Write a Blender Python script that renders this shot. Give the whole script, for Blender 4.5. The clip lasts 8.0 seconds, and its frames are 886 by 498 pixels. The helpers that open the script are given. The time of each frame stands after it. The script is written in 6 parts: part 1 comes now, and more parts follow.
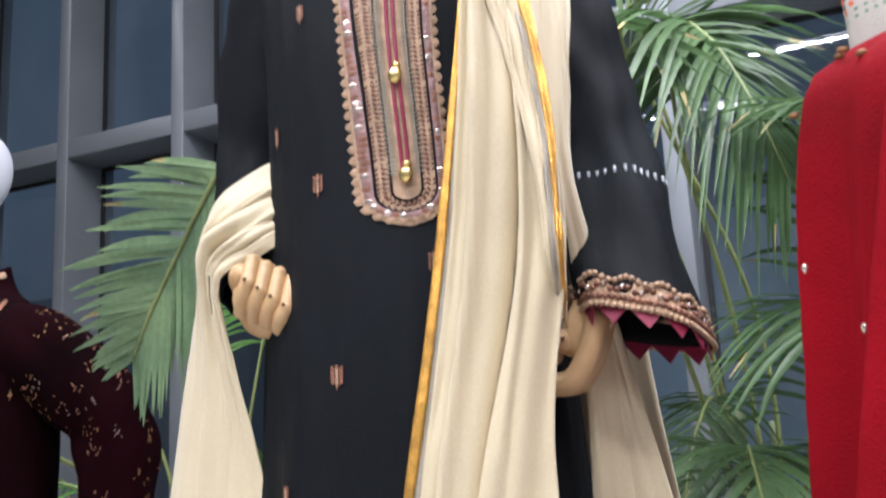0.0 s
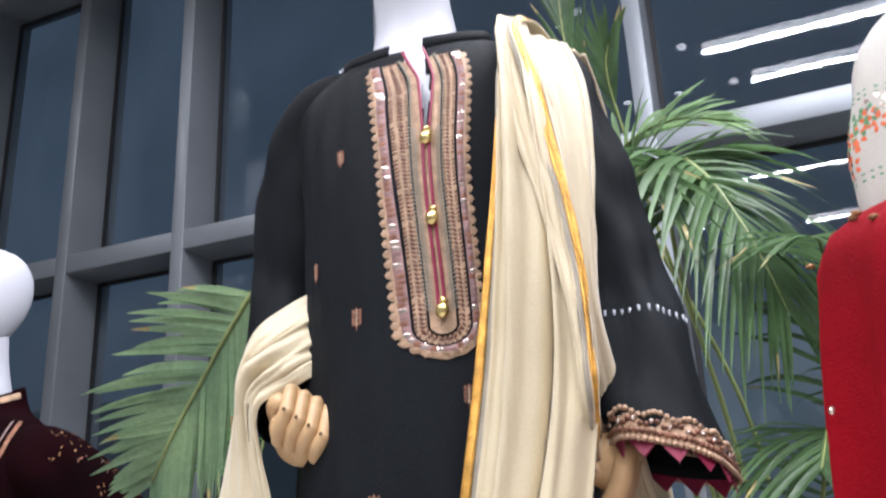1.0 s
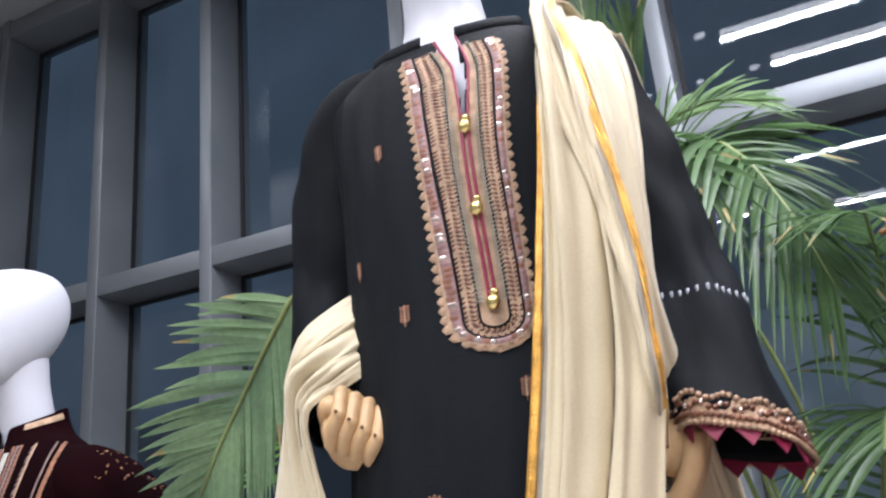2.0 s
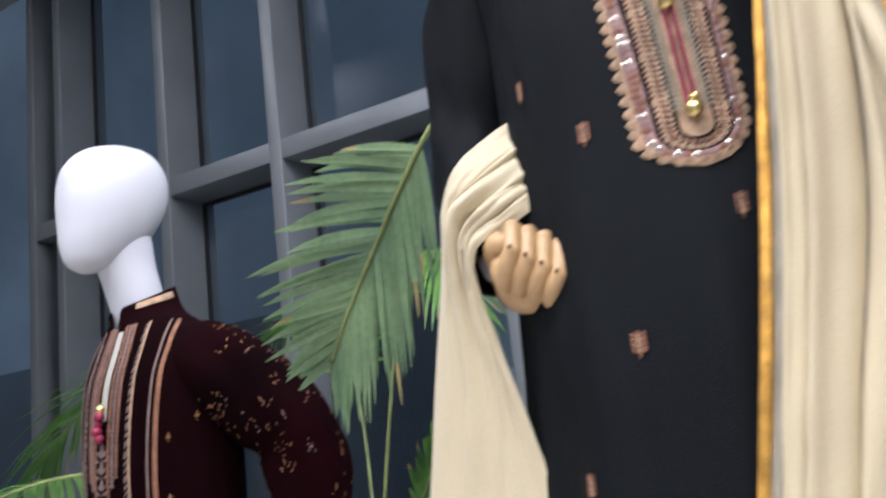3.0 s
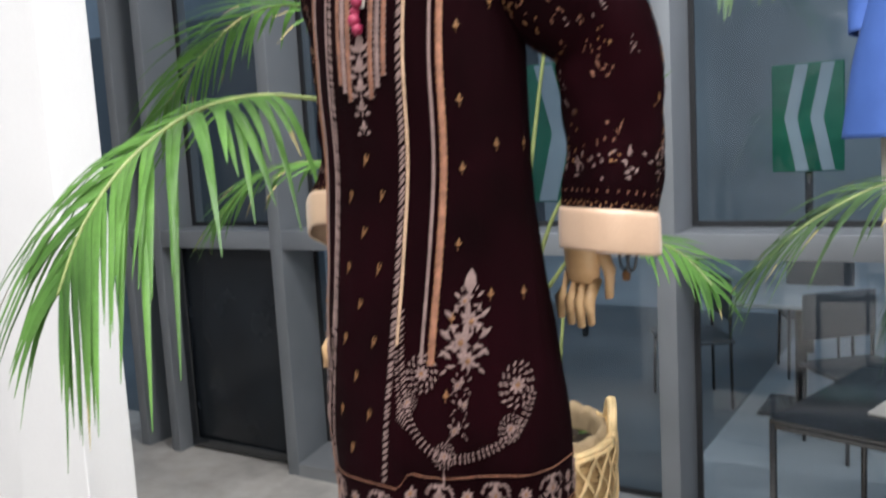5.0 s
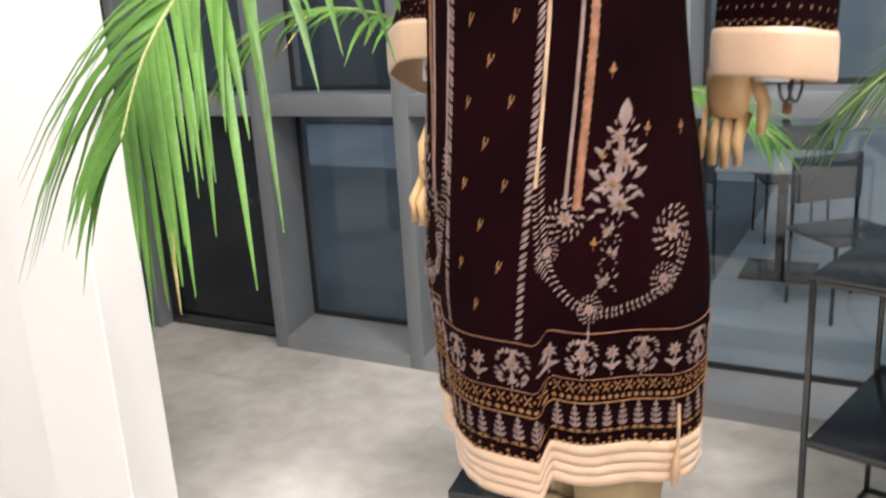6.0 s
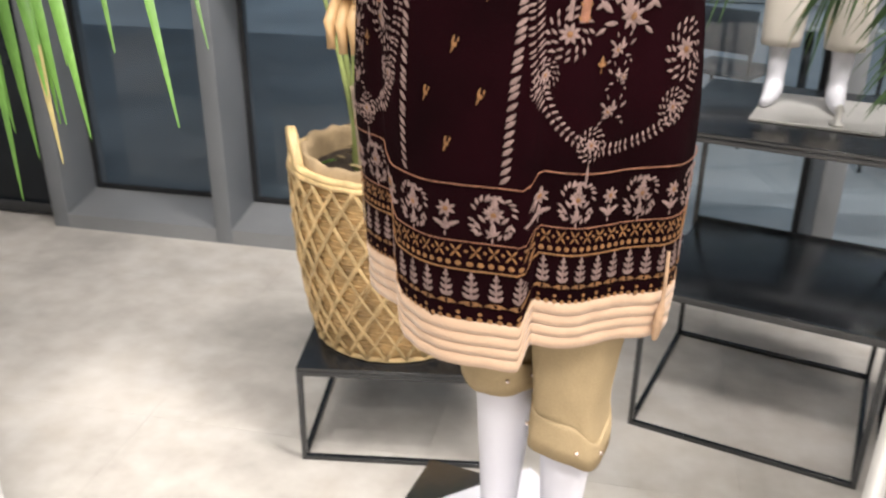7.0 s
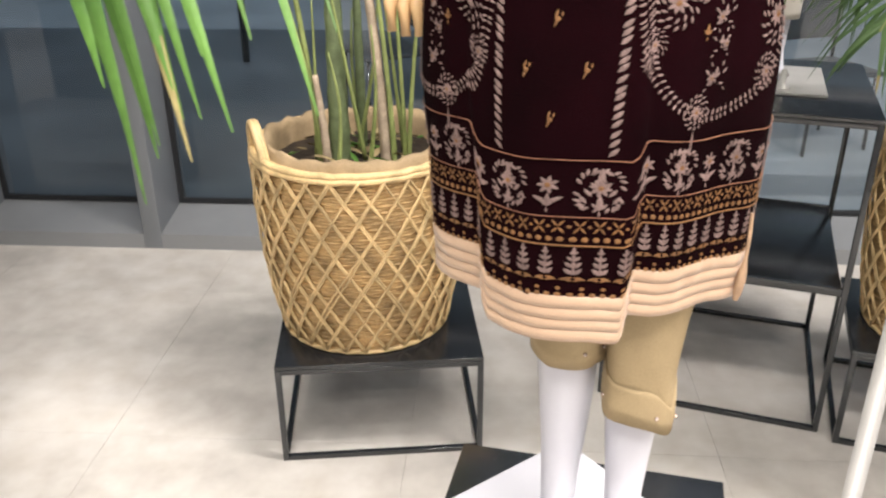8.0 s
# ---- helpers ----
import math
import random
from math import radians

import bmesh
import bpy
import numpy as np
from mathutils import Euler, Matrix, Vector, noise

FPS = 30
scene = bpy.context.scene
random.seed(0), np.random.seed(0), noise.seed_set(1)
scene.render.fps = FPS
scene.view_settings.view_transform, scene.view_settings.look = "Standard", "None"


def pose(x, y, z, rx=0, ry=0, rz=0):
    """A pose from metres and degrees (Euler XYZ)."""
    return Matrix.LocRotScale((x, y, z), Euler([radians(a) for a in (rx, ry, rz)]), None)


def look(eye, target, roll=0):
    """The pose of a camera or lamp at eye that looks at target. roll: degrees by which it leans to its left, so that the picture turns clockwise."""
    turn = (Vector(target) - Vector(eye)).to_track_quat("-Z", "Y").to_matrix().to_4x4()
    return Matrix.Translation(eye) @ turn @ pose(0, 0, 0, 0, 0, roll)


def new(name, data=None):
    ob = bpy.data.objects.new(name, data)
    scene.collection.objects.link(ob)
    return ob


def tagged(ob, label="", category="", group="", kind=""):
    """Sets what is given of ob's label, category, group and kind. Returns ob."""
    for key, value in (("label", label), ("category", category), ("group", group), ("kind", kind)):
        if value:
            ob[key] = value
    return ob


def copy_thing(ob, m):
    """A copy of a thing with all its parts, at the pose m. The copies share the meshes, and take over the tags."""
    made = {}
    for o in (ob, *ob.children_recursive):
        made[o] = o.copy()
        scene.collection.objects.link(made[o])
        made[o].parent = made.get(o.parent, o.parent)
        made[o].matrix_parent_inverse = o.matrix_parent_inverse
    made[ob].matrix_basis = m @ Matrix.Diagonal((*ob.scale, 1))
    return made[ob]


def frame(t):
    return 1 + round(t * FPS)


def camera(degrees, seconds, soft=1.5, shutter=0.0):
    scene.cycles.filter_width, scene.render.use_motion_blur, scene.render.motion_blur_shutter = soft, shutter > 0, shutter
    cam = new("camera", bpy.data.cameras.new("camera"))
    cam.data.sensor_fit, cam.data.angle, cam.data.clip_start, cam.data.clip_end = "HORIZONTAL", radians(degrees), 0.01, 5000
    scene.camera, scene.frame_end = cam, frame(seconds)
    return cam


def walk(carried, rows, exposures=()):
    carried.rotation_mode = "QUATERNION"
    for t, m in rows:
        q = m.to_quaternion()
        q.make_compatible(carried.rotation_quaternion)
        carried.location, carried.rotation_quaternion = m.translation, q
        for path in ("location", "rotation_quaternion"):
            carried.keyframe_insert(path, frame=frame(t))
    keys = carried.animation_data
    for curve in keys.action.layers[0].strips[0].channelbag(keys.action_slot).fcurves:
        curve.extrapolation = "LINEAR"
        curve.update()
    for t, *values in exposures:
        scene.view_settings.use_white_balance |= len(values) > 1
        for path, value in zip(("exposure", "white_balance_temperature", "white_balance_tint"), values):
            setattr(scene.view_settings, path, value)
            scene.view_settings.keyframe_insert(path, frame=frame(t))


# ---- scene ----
cam = camera(55.0, 8.0, soft=2.2, shutter=0.4)
PATH = [
    (0, (0.062, 0.144, 1.876), (-0.749, 1.935, 2.243), -3.1),
    (0.5, (0.049, 0.106, 1.886), (-0.716, 1.881, 2.401), -3.2),
    (1, (0.04, 0.075, 1.885), (-0.701, 1.824, 2.513), -2.8),
    (1.2, (0.039, 0.066, 1.886), (-0.698, 1.801, 2.555), -3.1),
    (2.3, (-0.028, 0.105, 1.871), (-0.835, 1.833, 2.472), -6.2),
    (2.5, (-0.059, 0.115, 1.862), (-0.898, 1.844, 2.417), -6.1),
    (3, (-0.158, 0.148, 1.855), (-1.107, 1.855, 2.283), -6.9),
    (3.5, (-0.29, 0.187, 1.846), (-1.352, 1.857, 2.135), -6.6),
    (4, (-0.406, 0.2, 1.83), (-1.52, 1.855, 1.978), -5.9),
    (4.5, (-0.533, 0.188, 1.785), (-1.638, 1.855, 1.749), -4.1),
    (5, (-0.659, 0.146, 1.755), (-1.712, 1.829, 1.512), -3.3),
    (5.2, (-0.716, 0.128, 1.738), (-1.732, 1.821, 1.419), -2.8),
    (6.4, (-1.073, 0.146, 1.653), (-1.841, 1.864, 0.975), -3.0),
    (6.5, (-1.109, 0.172, 1.64), (-1.796, 1.906, 0.918), -2.6),
    (6.6, (-1.128, 0.181, 1.639), (-1.767, 1.921, 0.889), -3.4),
    (7, (-1.217, 0.216, 1.606), (-1.606, 1.994, 0.778), 0.5),
    (7.5, (-1.328, 0.223, 1.585), (-1.545, 2.007, 0.709), 2.0),
    (8, (-1.45, 0.19, 1.595), (-1.578, 1.993, 0.74), -0.4),
]
EXPOSURE = [(0, -0.72, 5800, 15), (3.0, -0.84, 5800, 14), (4.0, -0.74, 5920, 14), (5.0, -0.28, 6100, 11), (6.4, 0.02, 6680, 13), (8, 0.06, 6700, 13)]
walk(cam, [(t, look(eye, target, roll)) for t, eye, target, roll in PATH], EXPOSURE)

# ---- world and lights ----
world = bpy.data.worlds.new("world")
scene.world = world
world.use_nodes = True
wn = world.node_tree.nodes
wn["Background"].inputs[0].default_value = (0.17, 0.215, 0.26, 1)
wn["Background"].inputs[1].default_value = 2.9


def area_lamp(name, x, y, z, sx, sy, watts, color=(1, 0.97, 0.93)):
    d = bpy.data.lights.new(name, "AREA")
    d.shape, d.size, d.size_y, d.energy, d.color = "RECTANGLE", sx, sy, watts, color
    ob = new(name, d)
    ob.matrix_world = pose(x, y, z)
    return ob


CEIL = 5.6
LAMP_Z = 5.2
STRIPS = [(0.9, 1.56, 2.4), (1.3, 0.95, 2.6), (-1.6, -0.6, 2.6), (0.9, -1.2, 2.6), (-1.8, -2.6, 2.6), (1.6, -3.0, 2.6)]
for sx, sy, sl in STRIPS:
    area_lamp("strip_lamp_light", sx, sy, LAMP_Z - 0.05, sl, 0.07, 190)
SPOTS = [(-1.01, 2.45), (-0.56, 0.9), (-0.98, 0.93), (-0.43, 1.62), (-0.13, 0.88), (-1.16, 2.3), (0.59, 0.89), (-4.27, 2.04), (-2.79, 2.5), (-2.2, 0.6), (-3.2, 0.9)]

for sx, sy in ((-2.79, 2.5), (-4.27, 2.04), (-2.2, 0.6)):
    area_lamp("spot_lamp_light", sx, sy, LAMP_Z - 0.02, 0.07, 0.07, 18)

# ---- materials ----


def mat(name, base, rough=0.6, metal=0.0, vary=0.15, scale=8.0, bump=0.0, bscale=60.0, fine=0.1, spec=0.5, sheen=0.0, coat=0.0, per=0.0, second=None, world_space=False):
    """A surface with variation at two scales, fine relief and, with per, a change from piece to piece."""
    m = bpy.data.materials.new(name)
    m.use_nodes = True
    nt = m.node_tree
    n, l = nt.nodes, nt.links
    b = n["Principled BSDF"]
    co = n.new("ShaderNodeTexCoord")
    n1 = n.new("ShaderNodeTexNoise")
    n1.inputs["Scale"].default_value, n1.inputs["Detail"].default_value = scale, 5
    n2 = n.new("ShaderNodeTexNoise")
    n2.inputs["Scale"].default_value, n2.inputs["Detail"].default_value = bscale, 3
    where = n.new("ShaderNodeNewGeometry").outputs["Position"] if world_space else co.outputs["Object"]
    l.new(where, n1.inputs["Vector"])
    l.new(where, n2.inputs["Vector"])
    r1 = n.new("ShaderNodeValToRGB")
    lo = second or tuple(c * (1 - vary) for c in base)
    r1.color_ramp.elements[0].color = (*lo, 1)
    r1.color_ramp.elements[1].color = (*[min(1, c * (1 + vary)) for c in base], 1)
    r1.color_ramp.elements[0].position, r1.color_ramp.elements[1].position = 0.3, 0.7
    l.new(n1.outputs["Fac"], r1.inputs["Fac"])
    mx = n.new("ShaderNodeMix")
    mx.data_type, mx.blend_type = "RGBA", "OVERLAY"
    mx.inputs["Factor"].default_value = fine
    l.new(r1.outputs["Color"], mx.inputs["A"])
    l.new(n2.outputs["Fac"], mx.inputs["B"])
    out = mx.outputs["Result"]
    if per:
        oi = n.new("ShaderNodeObjectInfo")
        geo = n.new("ShaderNodeNewGeometry")
        ad = n.new("ShaderNodeMath")
        ad.operation = "ADD"
        l.new(oi.outputs["Random"], ad.inputs[0])
        l.new(geo.outputs["Random Per Island"], ad.inputs[1])
        hs = n.new("ShaderNodeHueSaturation")
        mr = n.new("ShaderNodeMapRange")
        mr.inputs["From Max"].default_value = 2.0
        mr.inputs["To Min"].default_value, mr.inputs["To Max"].default_value = 1 - per, 1 + per
        l.new(ad.outputs[0], mr.inputs["Value"])
        l.new(mr.outputs[0], hs.inputs["Value"])
        l.new(out, hs.inputs["Color"])
        out = hs.outputs["Color"]
    l.new(out, b.inputs["Base Color"])
    b.inputs["Metallic"].default_value = metal
    rr = n.new("ShaderNodeMapRange")
    rr.inputs["To Min"].default_value, rr.inputs["To Max"].default_value = max(0.02, rough - 0.08), min(1, rough + 0.08)
    l.new(n1.outputs["Fac"], rr.inputs["Value"])
    l.new(rr.outputs[0], b.inputs["Roughness"])
    b.inputs["Specular IOR Level"].default_value = spec
    b.inputs["Sheen Weight"].default_value = sheen
    b.inputs["Coat Weight"].default_value = coat
    if bump:
        bp = n.new("ShaderNodeBump")
        bp.inputs["Strength"].default_value, bp.inputs["Distance"].default_value = bump, 0.004
        l.new(n2.outputs["Fac"], bp.inputs["Height"])
        l.new(bp.outputs["Normal"], b.inputs["Normal"])
    return m


def glow(name, color, strength):
    m = bpy.data.materials.new(name)
    m.use_nodes = True
    b = m.node_tree.nodes["Principled BSDF"]
    b.inputs["Base Color"].default_value = (0.8, 0.8, 0.8, 1)
    b.inputs["Emission Color"].default_value = (*color, 1)
    b.inputs["Emission Strength"].default_value = strength
    return m


def glass(name, tint):
    """A clear pane: mostly see-through, with a mirror gloss that grows at a slant."""
    m = bpy.data.materials.new(name)
    m.use_nodes = True
    nt = m.node_tree
    n, l = nt.nodes, nt.links
    n.remove(n["Principled BSDF"])
    tr, gl, fr, mx = n.new("ShaderNodeBsdfTransparent"), n.new("ShaderNodeBsdfGlossy"), n.new("ShaderNodeLayerWeight"), n.new("ShaderNodeMixShader")
    tr.inputs[0].default_value = (*tint, 1)
    gl.inputs["Roughness"].default_value = 0.015
    fr.inputs["Blend"].default_value = 0.5
    pw, ma = n.new("ShaderNodeMath"), n.new("ShaderNodeMath")
    pw.operation, ma.operation = "POWER", "MULTIPLY_ADD"
    pw.inputs[1].default_value = 5.0
    ma.inputs[1].default_value, ma.inputs[2].default_value = 0.96, 0.04
    l.new(fr.outputs["Facing"], pw.inputs[0])
    l.new(pw.outputs[0], ma.inputs[0])
    l.new(ma.outputs[0], mx.inputs[0])
    l.new(tr.outputs[0], mx.inputs[1])
    l.new(gl.outputs[0], mx.inputs[2])
    l.new(mx.outputs[0], n["Material Output"].inputs[0])
    return m


M = {
    "frame": mat("grey_powder_coated_metal", (0.215, 0.23, 0.25), 0.42, 0.25, 0.08, 3, 0.05, 300),
    "rubber": mat("black_rubber_gasket", (0.012, 0.013, 0.015), 0.7, 0.0, 0.2, 8, 0.05, 200),
    "sill": mat("pale_metal_sill", (0.27, 0.28, 0.29), 0.4, 0.25, 0.08, 4, 0.05, 300),
    "glass": glass("window_glass", (0.80, 0.83, 0.845)),
    "dark": mat("dark_door_panel", (0.012, 0.016, 0.021), 0.25, 0.0, 0.2, 3, 0.03, 200, 0.1, 0.3),
    "wall": mat("white_painted_plaster", (0.62, 0.615, 0.61), 0.6, 0.0, 0.04, 2, 0.1, 120, 0.05),
    # Grey of the unseen walls, kept low so the panes mirror less.
    "shopwall": mat("unseen_wall_grey", (0.27, 0.27, 0.275), 0.6, 0.0, 0.05, 2, 0.1, 120, 0.05),
    "tile": mat("grey_stone_tile", (0.55, 0.52, 0.48), 0.36, 0.0, 0.27, 1.5, 0.03, 9, 0.35, per=0.02, world_space=True),
    "grout": mat("grout", (0.50, 0.475, 0.435), 0.6, 0, 0.1, 12, 0.2, 80),
    "ceiling": mat("ceiling_paint", (0.42, 0.43, 0.44), 0.7, 0, 0.05, 2, 0.1, 80),
    "black": mat("black_powder_coated_steel", (0.013, 0.015, 0.018), 0.19, 0.0, 0.25, 5, 0.04, 350, 0.15, 0.8),
    "white": mat("white_mannequin_lacquer", (0.59, 0.59, 0.64), 0.38, 0, 0.03, 4, 0.02, 200, 0.03),
    "wood": mat("pale_jointed_wood", (0.56, 0.36, 0.18), 0.42, 0, 0.15, 14, 0.06, 90, 0.15),
    "joint": mat("wood_joint_shadow_gap", (0.16, 0.09, 0.04), 0.7, 0, 0.1, 14, 0.06, 90),
    "blackcloth": mat("black_linen", (0.0056, 0.0069, 0.0088), 0.62, 0, 0.35, 5, 0.35, 800, 0.2, 0.11, 0.0),
    "cream": mat("cream_raw_silk", (0.63, 0.535, 0.355), 0.45, 0, 0.07, 6, 0.10, 500, 0.15, 0.4, 0.3),
    "greylace": mat("grey_net_trim", (0.36, 0.32, 0.25), 0.6, 0.1, 0.2, 30, 0.4, 700, 0.3),
    "gold": mat("gold_ribbon", (0.66, 0.36, 0.07), 0.36, 0.6, 0.35, 60, 0.5, 500, 0.3),
    "brass": mat("brass_button", (0.80, 0.62, 0.25), 0.25, 0.95, 0.1, 30, 0.1, 200),
    "tan": mat("tan_embroidery", (0.43, 0.28, 0.175), 0.5, 0.2, 0.3, 70, 0.6, 700, 0.35),
    "copper": mat("copper_thread", (0.22, 0.095, 0.055), 0.5, 0.35, 0.35, 80, 0.5, 700, 0.3, per=0.25),
    "rust": mat("rust_brown_thread", (0.10, 0.035, 0.02), 0.6, 0.1, 0.3, 80, 0.5, 700, 0.3, per=0.25),
    "mauve": mat("mauve_sequin_band", (0.25, 0.145, 0.135), 0.45, 0.3, 0.3, 60, 0.4, 500, 0.3),
    "sequin": mat("silver_sequin", (0.66, 0.54, 0.47), 0.22, 0.8, 0.1, 30, 0.1, 200, per=0.15),
    "magenta": mat("magenta_piping", (0.22, 0.008, 0.042), 0.55, 0, 0.15, 30, 0.2, 500),
    "maroon": mat("maroon_velvet", (0.0058, 0.0006, 0.0014), 0.9, 0, 0.45, 7, 0.3, 700, 0.2, 0.035, 0.0),
    "silver": mat("silver_pink_thread", (0.21, 0.138, 0.125), 0.5, 0.25, 0.25, 90, 0.5, 700, 0.3, per=0.25),
    "goldthread": mat("antique_gold_thread", (0.21, 0.098, 0.035), 0.5, 0.35, 0.3, 90, 0.5, 700, 0.3, per=0.25),
    "peach": mat("peach_satin", (0.45, 0.305, 0.205), 0.42, 0, 0.07, 7, 0.12, 400, 0.1, 0.5, 0.2),
    "khaki": mat("khaki_cotton", (0.36, 0.275, 0.16), 0.9, 0, 0.14, 9, 0.4, 500, 0.2, 0.15),
    "red": mat("red_velvet", (0.25, 0.002, 0.008), 0.8, 0, 0.3, 7, 0.3, 600, 0.15, 0.12, 0.0),
    "ivory": mat("ivory_crepe", (0.46, 0.43, 0.38), 0.65, 0, 0.06, 7, 0.25, 700, 0.1, 0.4, 0.2),
    "orange": mat("orange_stitching", (0.62, 0.13, 0.04), 0.6, 0, 0.2, 60, 0.4, 500),
    "greenst": mat("green_stitching", (0.10, 0.25, 0.12), 0.6, 0, 0.2, 60, 0.4, 500),
    "blue": mat("blue_cotton", (0.06, 0.13, 0.42), 0.65, 0, 0.1, 7, 0.25, 600),
    "cane": mat("natural_cane", (0.63, 0.455, 0.23), 0.5, 0, 0.3, 18, 0.3, 200, 0.3, per=0.2),
    "weave": mat("woven_reed", (0.48, 0.315, 0.14), 0.6, 0, 0.35, 14, 0.4, 160, 0.3),
    "liner": mat("jute_liner", (0.36, 0.26, 0.15), 0.85, 0, 0.2, 20, 0.5, 300, 0.3),
    "soil": mat("potting_soil", (0.03, 0.02, 0.012), 0.95, 0, 0.4, 20, 0.9, 60, 0.3),
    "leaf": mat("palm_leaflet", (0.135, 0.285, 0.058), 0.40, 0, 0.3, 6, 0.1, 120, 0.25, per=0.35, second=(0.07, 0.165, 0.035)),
    # Leaf green lightened so that the pale sheen sits in the colour.
    "leafpale": mat("pale_sheen_palm_leaflet", (0.29, 0.40, 0.20), 0.36, 0, 0.25, 6, 0.1, 120, 0.25, per=0.3, second=(0.17, 0.27, 0.15)),
    # Darker copy of the leaf: the second palm's shade is in its colour.
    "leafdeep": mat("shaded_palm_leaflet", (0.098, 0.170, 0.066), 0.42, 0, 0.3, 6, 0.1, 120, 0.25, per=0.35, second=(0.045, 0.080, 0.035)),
    "leafdry": mat("dry_palm_tip", (0.30, 0.25, 0.10), 0.6, 0, 0.3, 10, 0.1, 120, 0.25, per=0.3),
    "stalk": mat("palm_stalk", (0.20, 0.24, 0.08), 0.5, 0, 0.3, 12, 0.2, 90, 0.25),
    "sheath": mat("papery_leaf_sheath", (0.38, 0.30, 0.22), 0.7, 0, 0.3, 25, 0.3, 140, 0.3),
    "litter": mat("dry_leaf_litter", (0.26, 0.20, 0.10), 0.8, 0, 0.3, 15, 0.3, 90, 0.3, per=0.4),
    "trunk": mat("ringed_palm_cane", (0.10, 0.13, 0.06), 0.6, 0, 0.4, 18, 0.3, 90, 0.3),
    "steel": mat("brushed_steel", (0.50, 0.49, 0.47), 0.48, 0.35, 0.08, 10, 0.1, 300),
    "paving": mat("terrace_paving", (0.40, 0.43, 0.45), 0.5, 0, 0.2, 0.8, 0.2, 30, 0.2),
    # Darker paving tone for the strip added outside the left panes.
    "deck": mat("darkened_strip_paving", (0.13, 0.15, 0.165), 0.45, 0, 0.25, 1.2, 0.2, 40, 0.2),
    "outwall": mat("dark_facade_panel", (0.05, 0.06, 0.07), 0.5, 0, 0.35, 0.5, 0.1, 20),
    # Paler copies of the facade: brighter light at right and above, as colour.
    "palewall": mat("brightened_facade", (0.36, 0.40, 0.42), 0.6, 0, 0.4, 0.35, 0.1, 20),
    "upperwall": mat("lightened_upper_facade", (0.18, 0.205, 0.23), 0.5, 0, 0.3, 0.3, 0.1, 20),
    "signgreen": mat("green_sign_board", (0.02, 0.20, 0.12), 0.45, 0, 0.15, 3, 0.1, 60),
    "signwhite": mat("white_sign_paint", (0.45, 0.55, 0.62), 0.5, 0, 0.08, 4, 0.1, 60),
    "lampcase": mat("white_lamp_housing", (0.7, 0.7, 0.7), 0.5, 0, 0.05, 4),
    "tube": glow("lit_lamp_diffuser", (1.0, 0.98, 0.95), 14.0),
}

for key in ("leaf", "leafpale", "leafdeep"):
    nt = M[key].node_tree
    pb, outn = nt.nodes["Principled BSDF"], nt.nodes["Material Output"]
    tl, ms = nt.nodes.new("ShaderNodeBsdfTranslucent"), nt.nodes.new("ShaderNodeMixShader")
    ms.inputs[0].default_value = 0.42
    nt.links.new(pb.inputs["Base Color"].links[0].from_socket, tl.inputs["Color"])
    nt.links.new(pb.outputs[0], ms.inputs[1])
    nt.links.new(tl.outputs[0], ms.inputs[2])
    nt.links.new(ms.outputs[0], outn.inputs[0])

# ---- mesh helpers ----


def mesh_ob(name, verts, faces, material, parent=None, smooth=True, label="", mats=None, idx=None):
    me = bpy.data.meshes.new(name)
    me.from_pydata([tuple(v) for v in verts], [], faces)
    for m in (mats or [material]):
        me.materials.append(m)
    if idx is not None:
        me.polygons.foreach_set("material_index", idx)
    if smooth:
        me.polygons.foreach_set("use_smooth", [True] * len(me.polygons))
    me.update()
    ob = new(name, me)
    if parent:
        ob.parent = parent
    if label:
        ob["label"] = label
    return ob


def thing(name, label, category, m=None, group="", kind=""):
    e = new(name)
    if m is not None:
        e.matrix_world = m
    return tagged(e, label, category, group, kind)


